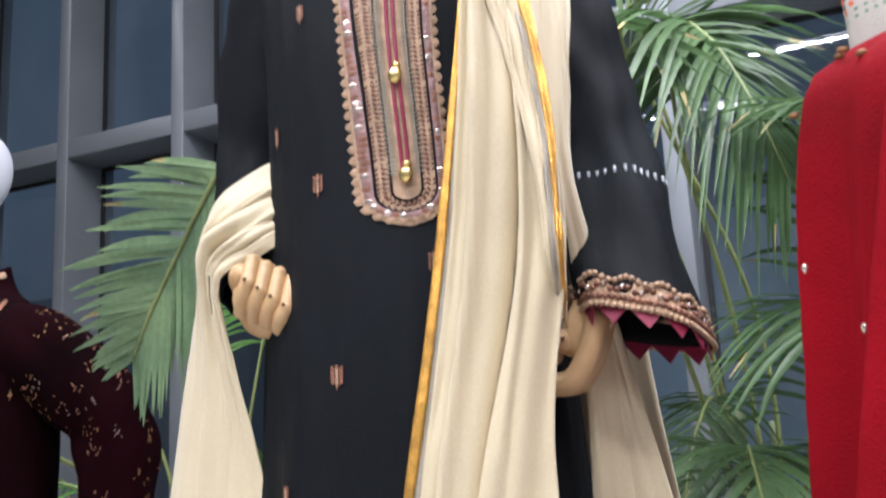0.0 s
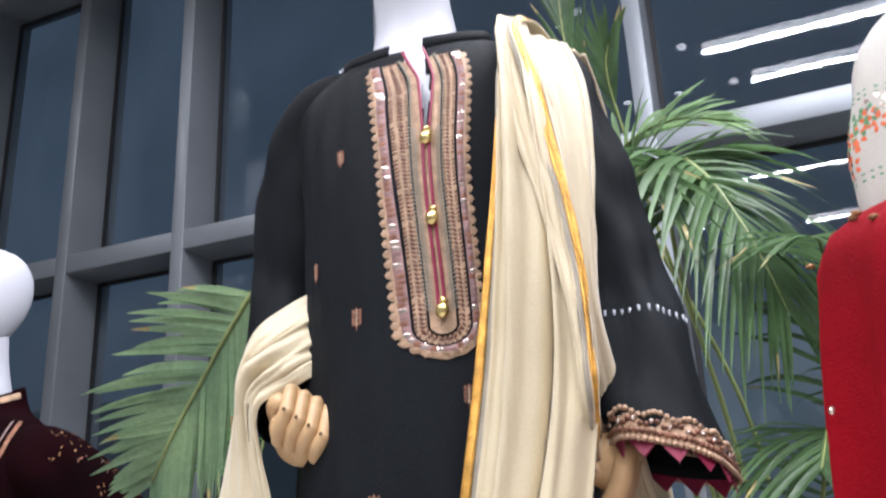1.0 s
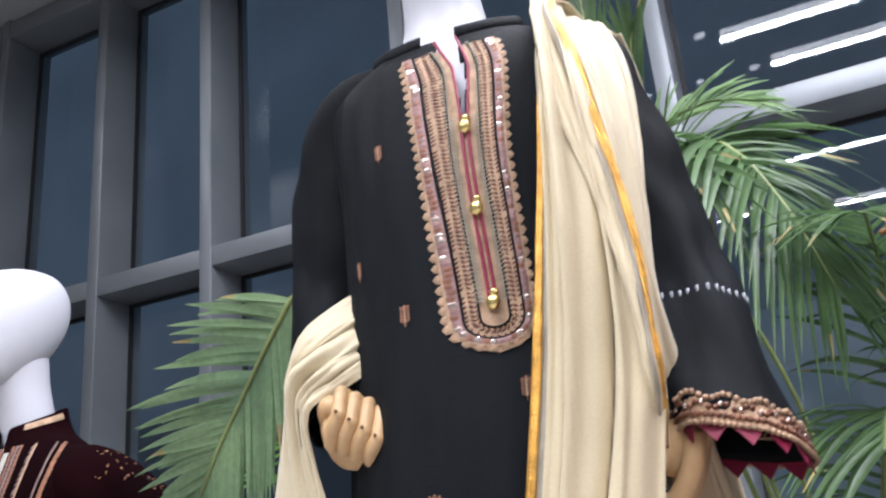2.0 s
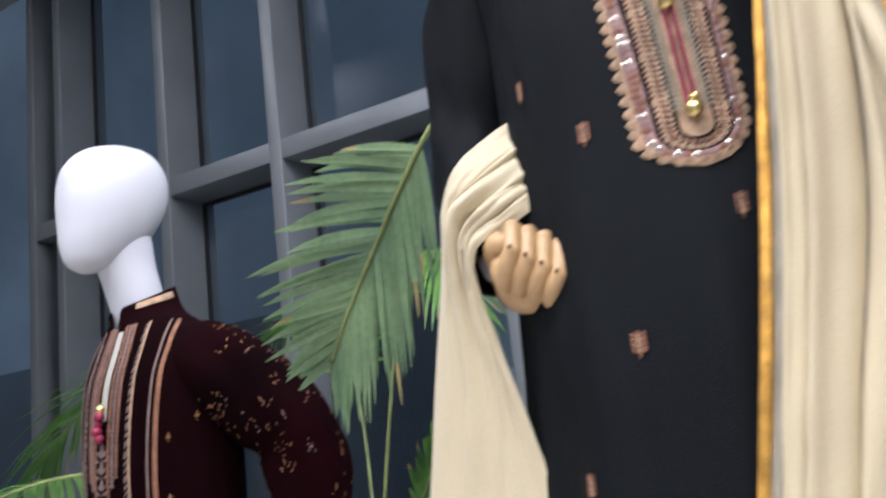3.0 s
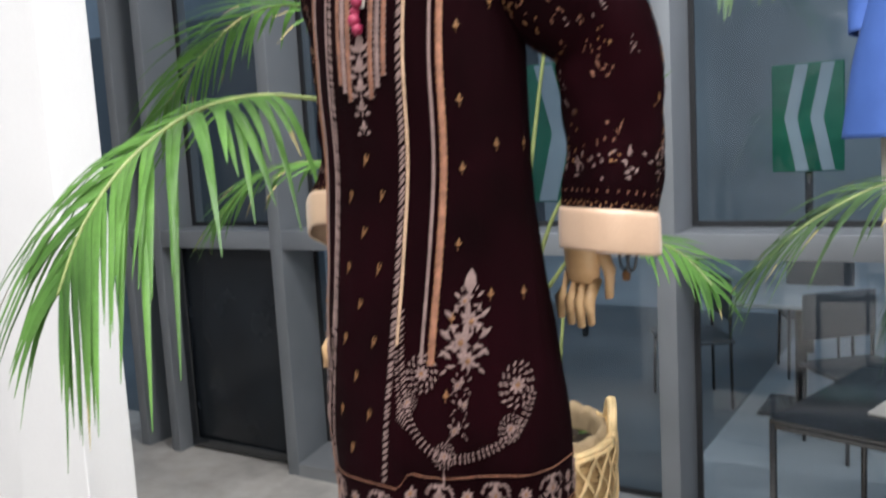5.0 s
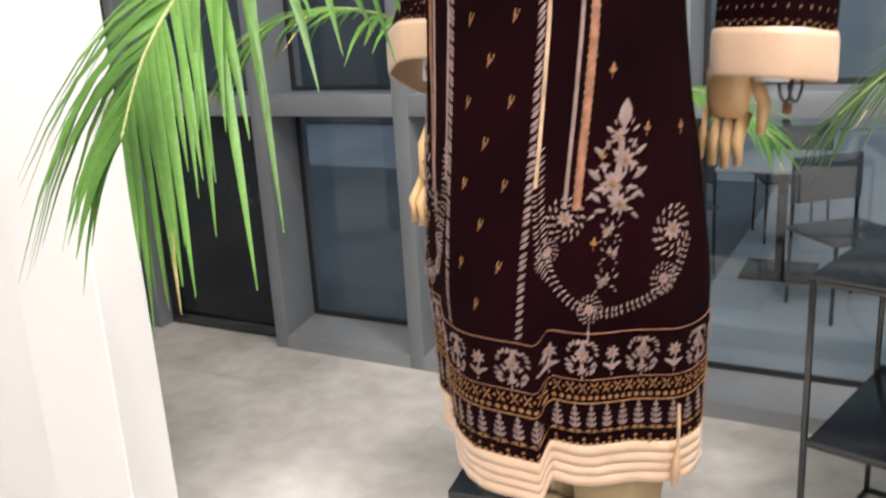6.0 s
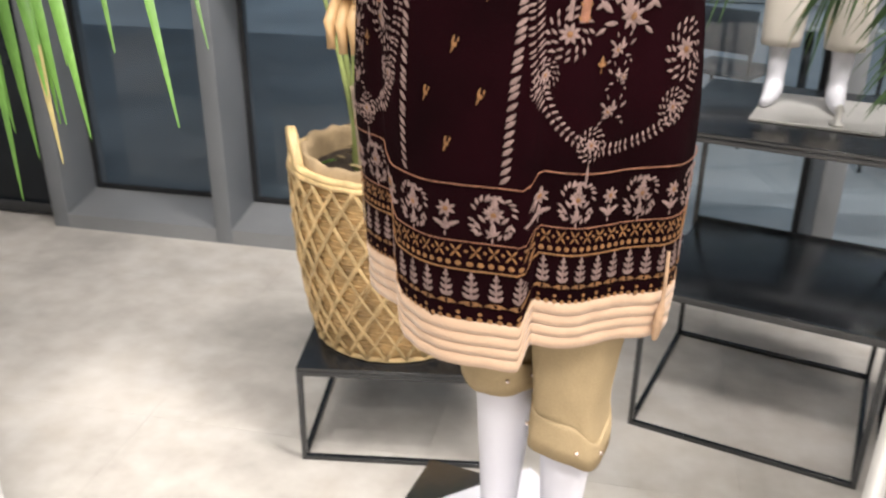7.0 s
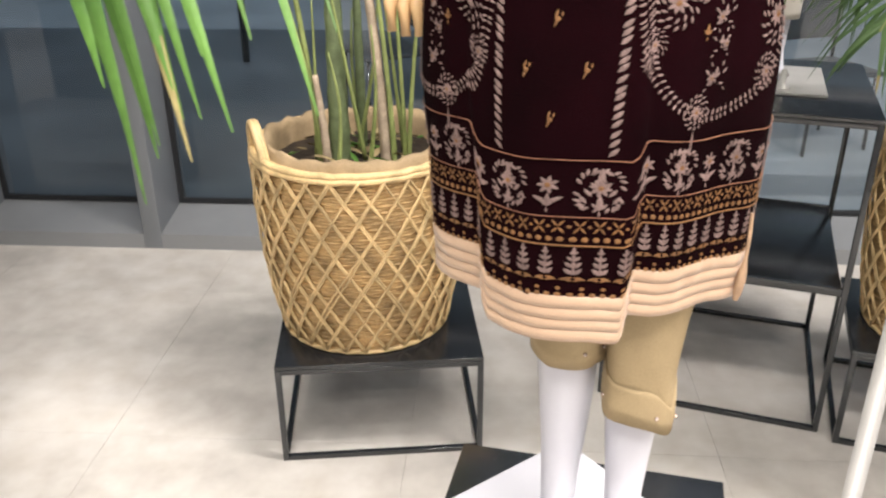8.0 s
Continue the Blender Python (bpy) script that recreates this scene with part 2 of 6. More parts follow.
class Geo:
    """Collects pieces of mesh."""

    def __init__(self):
        self.v, self.f, self.i = [], [], []

    def add(self, verts, faces, i=0):
        o = len(self.v)
        self.v += [tuple(v) for v in verts]
        self.f += [tuple(k + o for k in f) for f in faces]
        self.i += [i] * len(faces)

    def box(self, x0, x1, y0, y1, z0, z1, i=0, bev=0.0, m=None):
        if bev:
            bm = bmesh.new()
            bmesh.ops.create_cube(bm, size=1)
            for v in bm.verts:
                v.co = ((x0 + x1) / 2 + v.co.x * (x1 - x0), (y0 + y1) / 2 + v.co.y * (y1 - y0), (z0 + z1) / 2 + v.co.z * (z1 - z0))
            bmesh.ops.bevel(bm, geom=bm.edges[:], offset=bev, segments=2, affect="EDGES", profile=0.5)
            bm.verts.index_update()
            vs = [v.co.copy() for v in bm.verts]
            fs = [[v.index for v in f.verts] for f in bm.faces]
            bm.free()
        else:
            vs = [Vector((x, y, z)) for x in (x0, x1) for y in (y0, y1) for z in (z0, z1)]
            fs = [(0, 1, 3, 2), (4, 6, 7, 5), (0, 4, 5, 1), (2, 3, 7, 6), (0, 2, 6, 4), (1, 5, 7, 3)]
        if m is not None:
            vs = [m @ v for v in vs]
        self.add(vs, fs, i)

    def tube(self, pts, r, n=8, i=0, cap=True, flat=1.0):
        """A tube along points; r is one radius or one for each point."""
        pts = [Vector(p) for p in pts]
        rs = r if isinstance(r, (list, tuple)) else [r] * len(pts)
        up = Vector((0.13, 0.21, 0.97))
        vs, fs = [], []
        for k, p in enumerate(pts):
            d = (pts[min(k + 1, len(pts) - 1)] - pts[max(k - 1, 0)]).normalized()
            a = d.cross(up)
            a = a.normalized() if a.length > 1e-4 else Vector((1, 0, 0))
            b = a.cross(d).normalized()
            for j in range(n):
                t = 2 * math.pi * j / n
                vs.append(p + a * math.cos(t) * rs[k] + b * math.sin(t) * rs[k] * flat)
        for k in range(len(pts) - 1):
            for j in range(n):
                j2 = (j + 1) % n
                fs.append((k * n + j, k * n + j2, (k + 1) * n + j2, (k + 1) * n + j))
        if cap:
            fs.append(tuple(range(n))[::-1])
            fs.append(tuple((len(pts) - 1) * n + j for j in range(n)))
        self.add(vs, fs, i)

    def ball(self, c, rx, ry=None, rz=None, i=0, n=8, k=5):
        ry, rz = ry or rx, rz or rx
        vs, fs = [], []
        for a in range(k + 1):
            t = math.pi * a / k
            for b in range(n):
                u = 2 * math.pi * b / n
                vs.append((c[0] + rx * math.sin(t) * math.cos(u), c[1] + ry * math.sin(t) * math.sin(u), c[2] + rz * math.cos(t)))
        for a in range(k):
            for b in range(n):
                b2 = (b + 1) % n
                fs.append((a * n + b, (a + 1) * n + b, (a + 1) * n + b2, a * n + b2))
        self.add(vs, fs, i)

    def out(self, name, materials, parent=None, smooth=True, label=""):
        materials = materials if isinstance(materials, list) else [materials]
        return mesh_ob(name, self.v, self.f, None, parent, smooth, label, materials, self.i)


def part(name, geo, material, parent, label="", smooth=True):
    return geo.out(name, material, parent, smooth, label)


def spline(pts, n):
    """Points along a smooth curve through pts (tuples of any length)."""
    p = np.array(pts, float)
    t = np.linspace(0, len(p) - 1, n)
    out = []
    for u in t:
        k = min(int(u), len(p) - 2)
        s = u - k
        p0, p1, p2, p3 = p[max(k - 1, 0)], p[k], p[k + 1], p[min(k + 2, len(p) - 1)]
        out.append(0.5 * (2 * p1 + (p2 - p0) * s + (2 * p0 - 5 * p1 + 4 * p2 - p3) * s * s + (3 * p1 - p0 - 3 * p2 + p3) * s ** 3))
    return np.array(out)


class Skin:
    """A garment or body as rings: rows of (z, cx, cy, rx, ry, power), lofted smoothly."""

    def __init__(self, rows, folds=None):
        self.rows = np.array(sorted(tuple(r) for r in rows), float)
        self.folds = folds

    def ring(self, z):
        r = self.rows
        k = int(np.clip(np.searchsorted(r[:, 0], z) - 1, 0, len(r) - 2))
        s = float(np.clip((z - r[k, 0]) / (r[k + 1, 0] - r[k, 0]), 0, 1))
        p0, p1, p2, p3 = r[max(k - 1, 0)], r[k], r[k + 1], r[min(k + 2, len(r) - 1)]
        h = p2[0] - p1[0]
        m1 = (p2 - p0) / max(p2[0] - p0[0], 1e-6) * h
        m2 = (p3 - p1) / max(p3[0] - p1[0], 1e-6) * h
        return (2 * s ** 3 - 3 * s * s + 1) * p1 + (s ** 3 - 2 * s * s + s) * m1 + (-2 * s ** 3 + 3 * s * s) * p2 + (s ** 3 - s * s) * m2

    def at(self, z, a, off=0.0):
        """a: 0 is the front (-y), a quarter turn is +x."""
        _, cx, cy, rx, ry, pw = self.ring(z)
        s, c = math.sin(a), math.cos(a)
        f = 1.0 + (self.folds(z, a) if self.folds else 0.0)
        x = math.copysign(abs(s) ** (2 / pw), s) * (rx * f + off)
        y = -math.copysign(abs(c) ** (2 / pw), c) * (ry * f + off)
        return Vector((cx + x, cy + y, z))

    def front(self, x, z, off=0.0):
        _, cx, cy, rx, ry, pw = self.ring(z)
        q = max(-0.999, min(0.999, (x - cx) / rx))
        a = math.copysign(math.asin(abs(q) ** (pw / 2)), q)
        return self.at(z, a, off)

    def loft(self, geo, z0, z1, rows=40, n=64, i=0, cap_top=False, cap_bottom=False, inner=0.0, hem=None):
        vs, fs = [], []
        for k in range(rows + 1):
            for j in range(n):
                a = 2 * math.pi * j / n
                z = z0 + (z1 - z0) * k / rows
                if hem:
                    z += hem(a) * (1 - k / rows) ** 2
                vs.append(self.at(z, a, -inner))
        for k in range(rows):
            for j in range(n):
                j2 = (j + 1) % n
                fs.append((k * n + j, k * n + j2, (k + 1) * n + j2, (k + 1) * n + j))
        if cap_bottom:
            fs.append(tuple(range(n))[::-1])
        if cap_top:
            fs.append(tuple(rows * n + j for j in range(n)))
        geo.add(vs, fs, i)


def solid(ob, thickness):
    md = ob.modifiers.new("thickness", "SOLIDIFY")
    md.thickness, md.offset = thickness, -1
    return ob


def sleeve(geo, pts, radii, n=28, rows=36, i=0, wrinkle=0.05, flat=0.85, skew=0.0):
    p = spline(pts, rows)
    r = spline([(q,) for q in radii], rows)[:, 0]
    vs, fs = [], []
    side = Vector((0, 1, 0))
    for k in range(rows):
        d = Vector(p[min(k + 1, rows - 1)] - p[max(k - 1, 0)]).normalized()
        a = d.cross(side).normalized()
        b = a.cross(d).normalized()
        for j in range(n):
            t = 2 * math.pi * j / n
            q = Vector((math.cos(t) * 1.5 + p[k][0] * 9, math.sin(t) * 1.5, p[k][2] * 14))
            rr = r[k] * (1 + wrinkle * 2 * noise.noise(q))
            v = Vector(p[k]) + a * math.cos(t) * rr + b * math.sin(t) * rr * flat
            v.z += skew * (k / (rows - 1)) ** 5 * (v.x - p[k][0])
            vs.append(v)
    for k in range(rows - 1):
        for j in range(n):
            j2 = (j + 1) % n
            fs.append((k * n + j, k * n + j2, (k + 1) * n + j2, (k + 1) * n + j))
    geo.add(vs, fs, i)
    return vs


def tagged_structure(ob, label, category):
    return tagged(ob, label, category, kind="structure")


# ---- structure ----
X0, X1, Y0, WALL_Y, GLASS_Y = -6.2, 4.6, -5.0, 3.49, 3.76
g = Geo()
g.box(X0, X1, Y0, GLASS_Y + 0.2, -0.12, -0.004)
floor = tagged_structure(g.out("floor", M["grout"], None, False), "grey stone tile floor with pale cloudy veins", "floor")
# Unseen ceiling: closes the room and gives the table tops something pale to mirror.
g = Geo()
g.box(X0, X1, Y0, GLASS_Y + 0.2, CEIL, CEIL + 0.15)
tagged_structure(g.out("ceiling", M["ceiling"], None, False), "plain grey unseen shop ceiling", "ceiling")
# Unseen walls added to close the room and dim what the glass mirrors.
for nm, b in {"wall_south": (X0, X1, Y0 - 0.15, Y0), "wall_west": (X0 - 0.15, X0, Y0 - 0.15, GLASS_Y + 0.2), "wall_east": (X1, X1 + 0.15, Y0 - 0.15, GLASS_Y + 0.2)}.items():
    g = Geo()
    g.box(*b, -0.1, CEIL + 0.15)
    tagged_structure(g.out(nm, M["shopwall"], None, False), "plain grey unseen wall closing the shop", "wall")

# white pier
g = Geo()
g.box(-2.95, -2.64, 1.47, 1.62, 0, CEIL, bev=0.004)
g.box(-4.6, -2.949, 1.57, 1.62, 0, CEIL)
tagged_structure(g.out("wall_pier", M["wall"], None, False), "white painted free-standing wall pier", "pier")

# curtain wall
curtain = thing("curtain_wall", "grey metal framed glass curtain wall of the shop", "window wall", kind="structure")
MULL = [(-5.02, 0.07), (-4.74, 0.07), (-3.80, 0.08), (-2.96, 0.08), (-1.70, 0.08), (-0.43, 0.08), (0.80, 0.08), (2.0, 0.08), (3.2, 0.08), (4.4, 0.08)]
for mx_, w in MULL:
    g = Geo()
    g.box(mx_ - w / 2, mx_ + w / 2, WALL_Y, GLASS_Y + 0.08, 0.0, CEIL, bev=0.004)
    part("mullion", g, M["frame"], curtain)
for zlo, zhi, yf in ((3.38, 3.49, WALL_Y + 0.004), (1.25, 1.35, WALL_Y + 0.004), (5.45, 5.58, WALL_Y + 0.004)):
    for (xa, wa), (xb, wb) in zip(MULL, MULL[1:]):
        g = Geo()
        g.box(xa + wa / 2, xb - wb / 2, yf, GLASS_Y + 0.06, zlo, zhi, bev=0.003)
        part("transom", g, M["frame"], curtain)
for (xa, wa), (xb, wb) in zip(MULL[2:], MULL[3:]):
    g = Geo()
    xa2, xb2 = xa + wa / 2, xb - wb / 2
    g.add([(xa2, WALL_Y, 0), (xb2, WALL_Y, 0), (xb2, WALL_Y, 0.07), (xa2, WALL_Y, 0.07), (xb2, GLASS_Y, 0.115), (xa2, GLASS_Y, 0.115), (xb2, GLASS_Y, 0), (xa2, GLASS_Y, 0)],
          [(0, 1, 2, 3), (3, 2, 4, 5), (5, 4, 6, 7), (0, 3, 5, 7), (1, 6, 4, 2)])
    part("sill", g, M["sill"], curtain, "pale sloping metal sill", False)
for (xa, wa), (xb, wb) in zip(MULL, MULL[1:]):
    for zlo, zhi in ((0.0, 1.25), (1.35, 3.38), (3.49, 5.45)):
        g = Geo()
        g.box(xa + wa / 2 - 0.01, xb - wb / 2 + 0.01, GLASS_Y, GLASS_Y + 0.012, zlo - 0.01, zhi + 0.01)
        p = part("pane", g, M["glass"], curtain, "", False)
        p.visible_shadow = False
        g = Geo()
        xl, xr, zl, zh, gw = xa + wa / 2 + 0.001, xb - wb / 2 - 0.001, zlo + 0.002, zhi - 0.002, 0.022
        if zlo == 0.0:
            zl = 0.117
        for b in ((xl, xl + gw, zl, zh), (xr - gw, xr, zl, zh), (xl + gw, xr - gw, zl, zl + gw), (xl + gw, xr - gw, zh - gw, zh)):
            g.box(b[0], b[1], GLASS_Y - 0.018, GLASS_Y - 0.002, b[2], b[3])
        part("gasket", g, M["rubber"], curtain, "black rubber gasket", False)
# dark leaf door
door = thing("door_1", "dark tinted door leaf with a slim black frame", "door", kind="structure")
g = Geo()
g.box(-4.70, -3.845, 3.60, 3.65, 0.012, 1.245, bev=0.004)
part("door_leaf", g, M["dark"], door)
g = Geo()
for b in ((-4.70, -3.845, 3.585, 3.599, 0.014, 0.07), (-4.70, -4.64, 3.585, 3.599, 0.072, 1.24), (-3.90, -3.845, 3.585, 3.599, 0.072, 1.24)):
    g.box(*b, bev=0.003)
part("door_frame", g, M["black"], door)

# ---- terrace outside ----
g = Geo()
g.box(-60, 60, GLASS_Y + 0.2, 90, -0.1, -0.02)
tagged_structure(g.out("ground", M["paving"], None, False), "dim blue-grey terrace paving outside the glass", "ground")
# Strip added over the paving so that the lower left panes look darker.
g = Geo()
g.box(-14, -1.9, GLASS_Y + 0.2, 8.5, -0.03, -0.012, bev=0.003)
tagged_structure(g.out("pavement", M["deck"], None, False), "darker strip added along the foot of the glass", "pavement")
outer = thing("backdrop_building", "dark building front across the terrace at night", "building", kind="structure")
# One backdrop front; its lit right and upper parts are only paler colour.
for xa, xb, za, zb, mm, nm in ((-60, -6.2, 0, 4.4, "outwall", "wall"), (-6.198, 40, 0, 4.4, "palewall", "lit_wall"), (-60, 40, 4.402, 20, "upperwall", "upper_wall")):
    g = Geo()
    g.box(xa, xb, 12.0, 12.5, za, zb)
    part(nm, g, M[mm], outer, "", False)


def sign(x, z, w, h, y, way=1):
    s = thing("sign_board", "green board with pale chevrons on a post outside", "sign", pose(x, y, z), "chevron signs")
    g = Geo()
    g.box(-w / 2, w / 2, 0, 0.04, -h / 2, h / 2, bev=0.01)
    part("board", g, M["signgreen"], s)
    for k in range(2):
        g = Geo()
        o = -w * 0.22 + k * w * 0.36
        for sg in (1, -1):
            vs = [(way * (o - w * 0.10), -0.004, 0), (way * (o + w * 0.08), -0.004, 0), (way * (o + w * 0.24), -0.004, sg * h * 0.49), (way * (o + w * 0.06), -0.004, sg * h * 0.49)]
            g.add(vs, [(0, 1, 2, 3)] if sg * way > 0 else [(3, 2, 1, 0)])
        part("chevron", g, M["signwhite"], s, "", False)
    g = Geo()
    g.tube([(0, 0.07, -z), (0, 0.07, h / 2 - 0.02)], 0.03)
    part("post", g, M["black"], s)


sign(-3.55, 1.80, 0.95, 1.2, 7.0, -1)
sign(-1.70, 1.80, 0.50, 0.8, 7.0)

# ---- things: tables ----


def frame_table(name, label, m, w, d, h, bar=0.016, shelf=None, group=""):
    t = thing(name, label, "table", m, group)
    g = Geo()
    g.box(-w / 2, w / 2, -d / 2, d / 2, h - 0.012, h, bev=0.002)
    part("tabletop", g, M["black"], t)
    if shelf:
        g = Geo()
        g.box(-w / 2 + bar + 0.001, w / 2 - bar - 0.001, -d / 2 + bar + 0.001, d / 2 - bar - 0.001, shelf - 0.01, shelf, bev=0.002)
        part("shelf", g, M["black"], t)
        for s in (-1, 1):
            g = Geo()
            g.box(-w / 2 + bar, w / 2 - bar, s * (d / 2 - bar / 2) - bar / 2, s * (d / 2 - bar / 2) + bar / 2, shelf - 0.02, shelf + 0.004, bev=0.002)
            part("shelf_rail", g, M["black"], t)
    for sx in (-1, 1):
        for sy in (-1, 1):
            g = Geo()
            x, y = sx * (w / 2 - bar / 2), sy * (d / 2 - bar / 2)
            g.box(x - bar / 2, x + bar / 2, y - bar / 2, y + bar / 2, 0, h - 0.012, bev=0.002)
            part("leg", g, M["black"], t)
    for s in (-1, 1):
        for hi in (0, 1):
            z0 = 0.0 if not hi else h - 0.012 - bar
            g = Geo()
            g.box(-w / 2 + bar, w / 2 - bar, s * (d / 2 - bar / 2) - bar / 2, s * (d / 2 - bar / 2) + bar / 2, z0, z0 + bar, bev=0.002)
            part("rail", g, M["black"], t)
            g = Geo()
            g.box(s * (w / 2 - bar / 2) - bar / 2, s * (w / 2 - bar / 2) + bar / 2, -d / 2 + bar, d / 2 - bar, z0, z0 + bar, bev=0.002)
            part("rail", g, M["black"], t)
    return t


TG = "black display tables"
frame_table("display_table", "low black steel table under a wicker planter", pose(-1.80, 2.385, 0, 0, 0, 8.4), 0.575, 0.48, 0.318, group=TG)
frame_table("display_table", "tall black steel table with a lower shelf", pose(-0.715, 2.73, 0, 0, 0, -15.2), 0.66, 0.65, 0.965, shelf=0.478, group=TG)
frame_table("display_table", "low black steel table under a second wicker planter", pose(-0.115, 2.44, 0, 0, 0, -15.2), 0.575, 0.48, 0.318, group=TG)
frame_table("display_table", "black steel table carrying the maroon-dressed mannequin", pose(-1.32, 1.17, 0, 0, 0, -10), 0.45, 0.45, 0.62, group=TG)
frame_table("display_table", "tall black steel table carrying the black-dressed mannequin", pose(-0.335, 0.99, 0, 0, 0, 3), 0.40, 0.40, 1.0, group=TG)
frame_table("display_table", "black steel table carrying the red-draped mannequin", pose(0.36, 0.86, 0, 0, 0, 0), 0.42, 0.42, 0.84, group=TG)

# ---- things: mannequins ----


def fist(g, c, s=1.0, i=1):
    """A closed jointed wooden fist at c: palm, four curled fingers side by side and a tucked thumb."""
    c = Vector(c)
    P = lambda x, y, z: c + Vector((x, y, z)) * s
    g.ball(P(-0.008, 0.008, -0.003), 0.029 * s, 0.022 * s, 0.030 * s, i, 16, 10)
    g.ball(P(-0.020, -0.002, 0.004), 0.015 * s, 0.018 * s, 0.020 * s, i, 12, 8)
    for k in range(4):
        top = P(-0.004 + 0.0112 * k, -0.020 + 0.004 * k, 0.034 - 0.0062 * k)
        mid = P(-0.003 + 0.0104 * k, -0.029 + 0.004 * k, 0.014 - 0.0080 * k)
        low = P(-0.019 + 0.0112 * k, -0.016 + 0.003 * k, -0.009 - 0.0056 * k)
        end = P(-0.014 + 0.0100 * k, 0.004, -0.004 - 0.0075 * k)
        back = P(-0.002 + 0.0085 * k, 0.006, 0.022 - 0.0062 * k)
        g.tube(spline([back, top], 5), [0.0072 * s, 0.0076 * s, 0.0079 * s, 0.0078 * s, 0.0072 * s], 10, i)
        g.ball(top, 0.0073 * s, i=i, n=10, k=7)
        g.tube(spline([top, mid], 6), [0.0066 * s, 0.0070 * s, 0.0072 * s, 0.0072 * s, 0.0072 * s, 0.0070 * s], 10, i)
        g.ball(mid, 0.0076 * s, i=i, n=10, k=7)
        g.tube(spline([mid, (mid + low) / 2 + Vector((0, -0.003, 0)) * s, low], 8), [0.0070 * s, 0.0075 * s, 0.0077 * s, 0.0077 * s, 0.0077 * s, 0.0076 * s, 0.0074 * s, 0.0070 * s], 10, i)
        g.ball(low, 0.0074 * s, i=i, n=10, k=7)
        g.tube([low, end], [0.0078 * s, 0.0070 * s], 10, i)
        for q, r in ((mid, 0.0020), (low, 0.0017)):
            g.ball(q + Vector((0.001, -0.0072, 0.0022)) * s, r * s, i=2, n=6, k=4)
    g.tube(spline([P(-0.030, 0.004, 0.010), P(-0.027, -0.010, 0.022), P(-0.018, -0.016, 0.026), P(-0.011, -0.014, 0.019)], 9), [0.009 * s] * 8 + [0.006 * s], 10, i)


def bent_palm(g, c, s=1.0, i=1):
    """A wooden palm bent at the wrist: long fingers that sweep aside and a thick thumb with a round joint."""
    c = Vector(c)
    P = lambda x, y, z: c + Vector((x, y, z)) * s
    g.tube(spline([P(0.022, 0.012, 0.052), P(0.010, 0.004, 0.030), P(-0.004, 0.0, 0.010), P(-0.012, 0.0, -0.006)], 10), [0.020 * s, 0.021 * s, 0.021 * s, 0.021 * s, 0.020 * s, 0.019 * s, 0.018 * s, 0.016 * s, 0.014 * s, 0.010 * s], 14, i)
    for k in range(4):
        y = -0.012 + 0.011 * k
        g.tube(spline([P(0.018, y, 0.030), P(0.009, y - 0.004, -0.002), P(-0.006, y - 0.004, -0.026), P(-0.022, y - 0.002, -0.031), P(-0.040, y + 0.002, -0.028)], 14), [0.0108 * s] * 12 + [0.009 * s, 0.006 * s], 10, i)
    g.ball(P(-0.014, -0.006, 0.008), 0.0125 * s, i=i, n=12, k=8)
    g.ball(P(-0.014, -0.0185, 0.009), 0.0022 * s, i=2, n=6, k=4)
    g.tube(spline([P(-0.010, -0.002, 0.022), P(-0.022, -0.004, 0.018), P(-0.030, 0.0, 0.004), P(-0.030, 0.004, -0.012)], 9), [0.0105 * s] * 8 + [0.007 * s], 10, i)


def open_palm(g, c, d, s=1.0, i=1):
    """A hanging jointed wooden palm at c, with fingers along d."""
    c, d = Vector(c), Vector(d).normalized()
    side = d.cross(Vector((0, 1, 0))).normalized()
    g.tube([c, c + d * 0.03 * s, c + d * 0.085 * s], [0.020 * s, 0.034 * s, 0.030 * s], 10, i, flat=0.55)
    for k in range(4):
        o = c + d * 0.080 * s + side * (0.024 - 0.016 * k) * s
        e = o + d * (0.075 - 0.007 * abs(k - 1.4)) * s + side * (0.003 - 0.002 * k) * s + Vector((0, -0.018, 0)) * s
        g.tube([o, (o + e) / 2 + Vector((0, -0.012, 0)) * s, e], [0.0095 * s, 0.009 * s, 0.006 * s], 8, i)
    o = c + d * 0.03 * s + side * 0.030 * s
    g.tube([o, o + d * 0.035 * s + side * 0.018 * s, o + d * 0.075 * s + side * 0.016 * s], [0.010 * s, 0.009 * s, 0.006 * s], 8, i)


BODY = Skin([(0.80, 0, 0, 0.13, 0.09, 2.2), (0.95, 0, 0, 0.150, 0.095, 2.2), (1.10, 0, 0, 0.112, 0.075, 2.2), (1.28, 0, 0, 0.138, 0.090, 2.2), (1.36, 0, 0, 0.140, 0.085, 2.3), (1.40, 0, 0, 0.122, 0.070, 2.3), (1.435, 0, 0.004, 0.084, 0.058, 2.1),
             (1.46, 0, 0.004, 0.063, 0.054, 2), (1.50, 0, 0.002, 0.053, 0.052, 2), (1.55, 0, -0.012, 0.049, 0.051, 2), (1.60, 0, -0.026, 0.047, 0.054, 2), (1.65, 0, -0.036, 0.050, 0.058, 2), (1.70, 0, -0.045, 0.046, 0.062, 2)])
HEAD = Skin([(1.572, 0, -0.098, 0.012, 0.014, 2), (1.585, 0, -0.090, 0.034, 0.042, 2), (1.615, 0, -0.074, 0.053, 0.069, 2), (1.655, 0, -0.058, 0.068, 0.088, 2), (1.705, 0, -0.047, 0.077, 0.101, 2),
             (1.755, 0, -0.042, 0.075, 0.099, 2), (1.790, 0, -0.038, 0.060, 0.080, 2), (1.809, 0, -0.034, 0.038, 0.052, 2), (1.818, 0, -0.033, 0.008, 0.01, 2)])


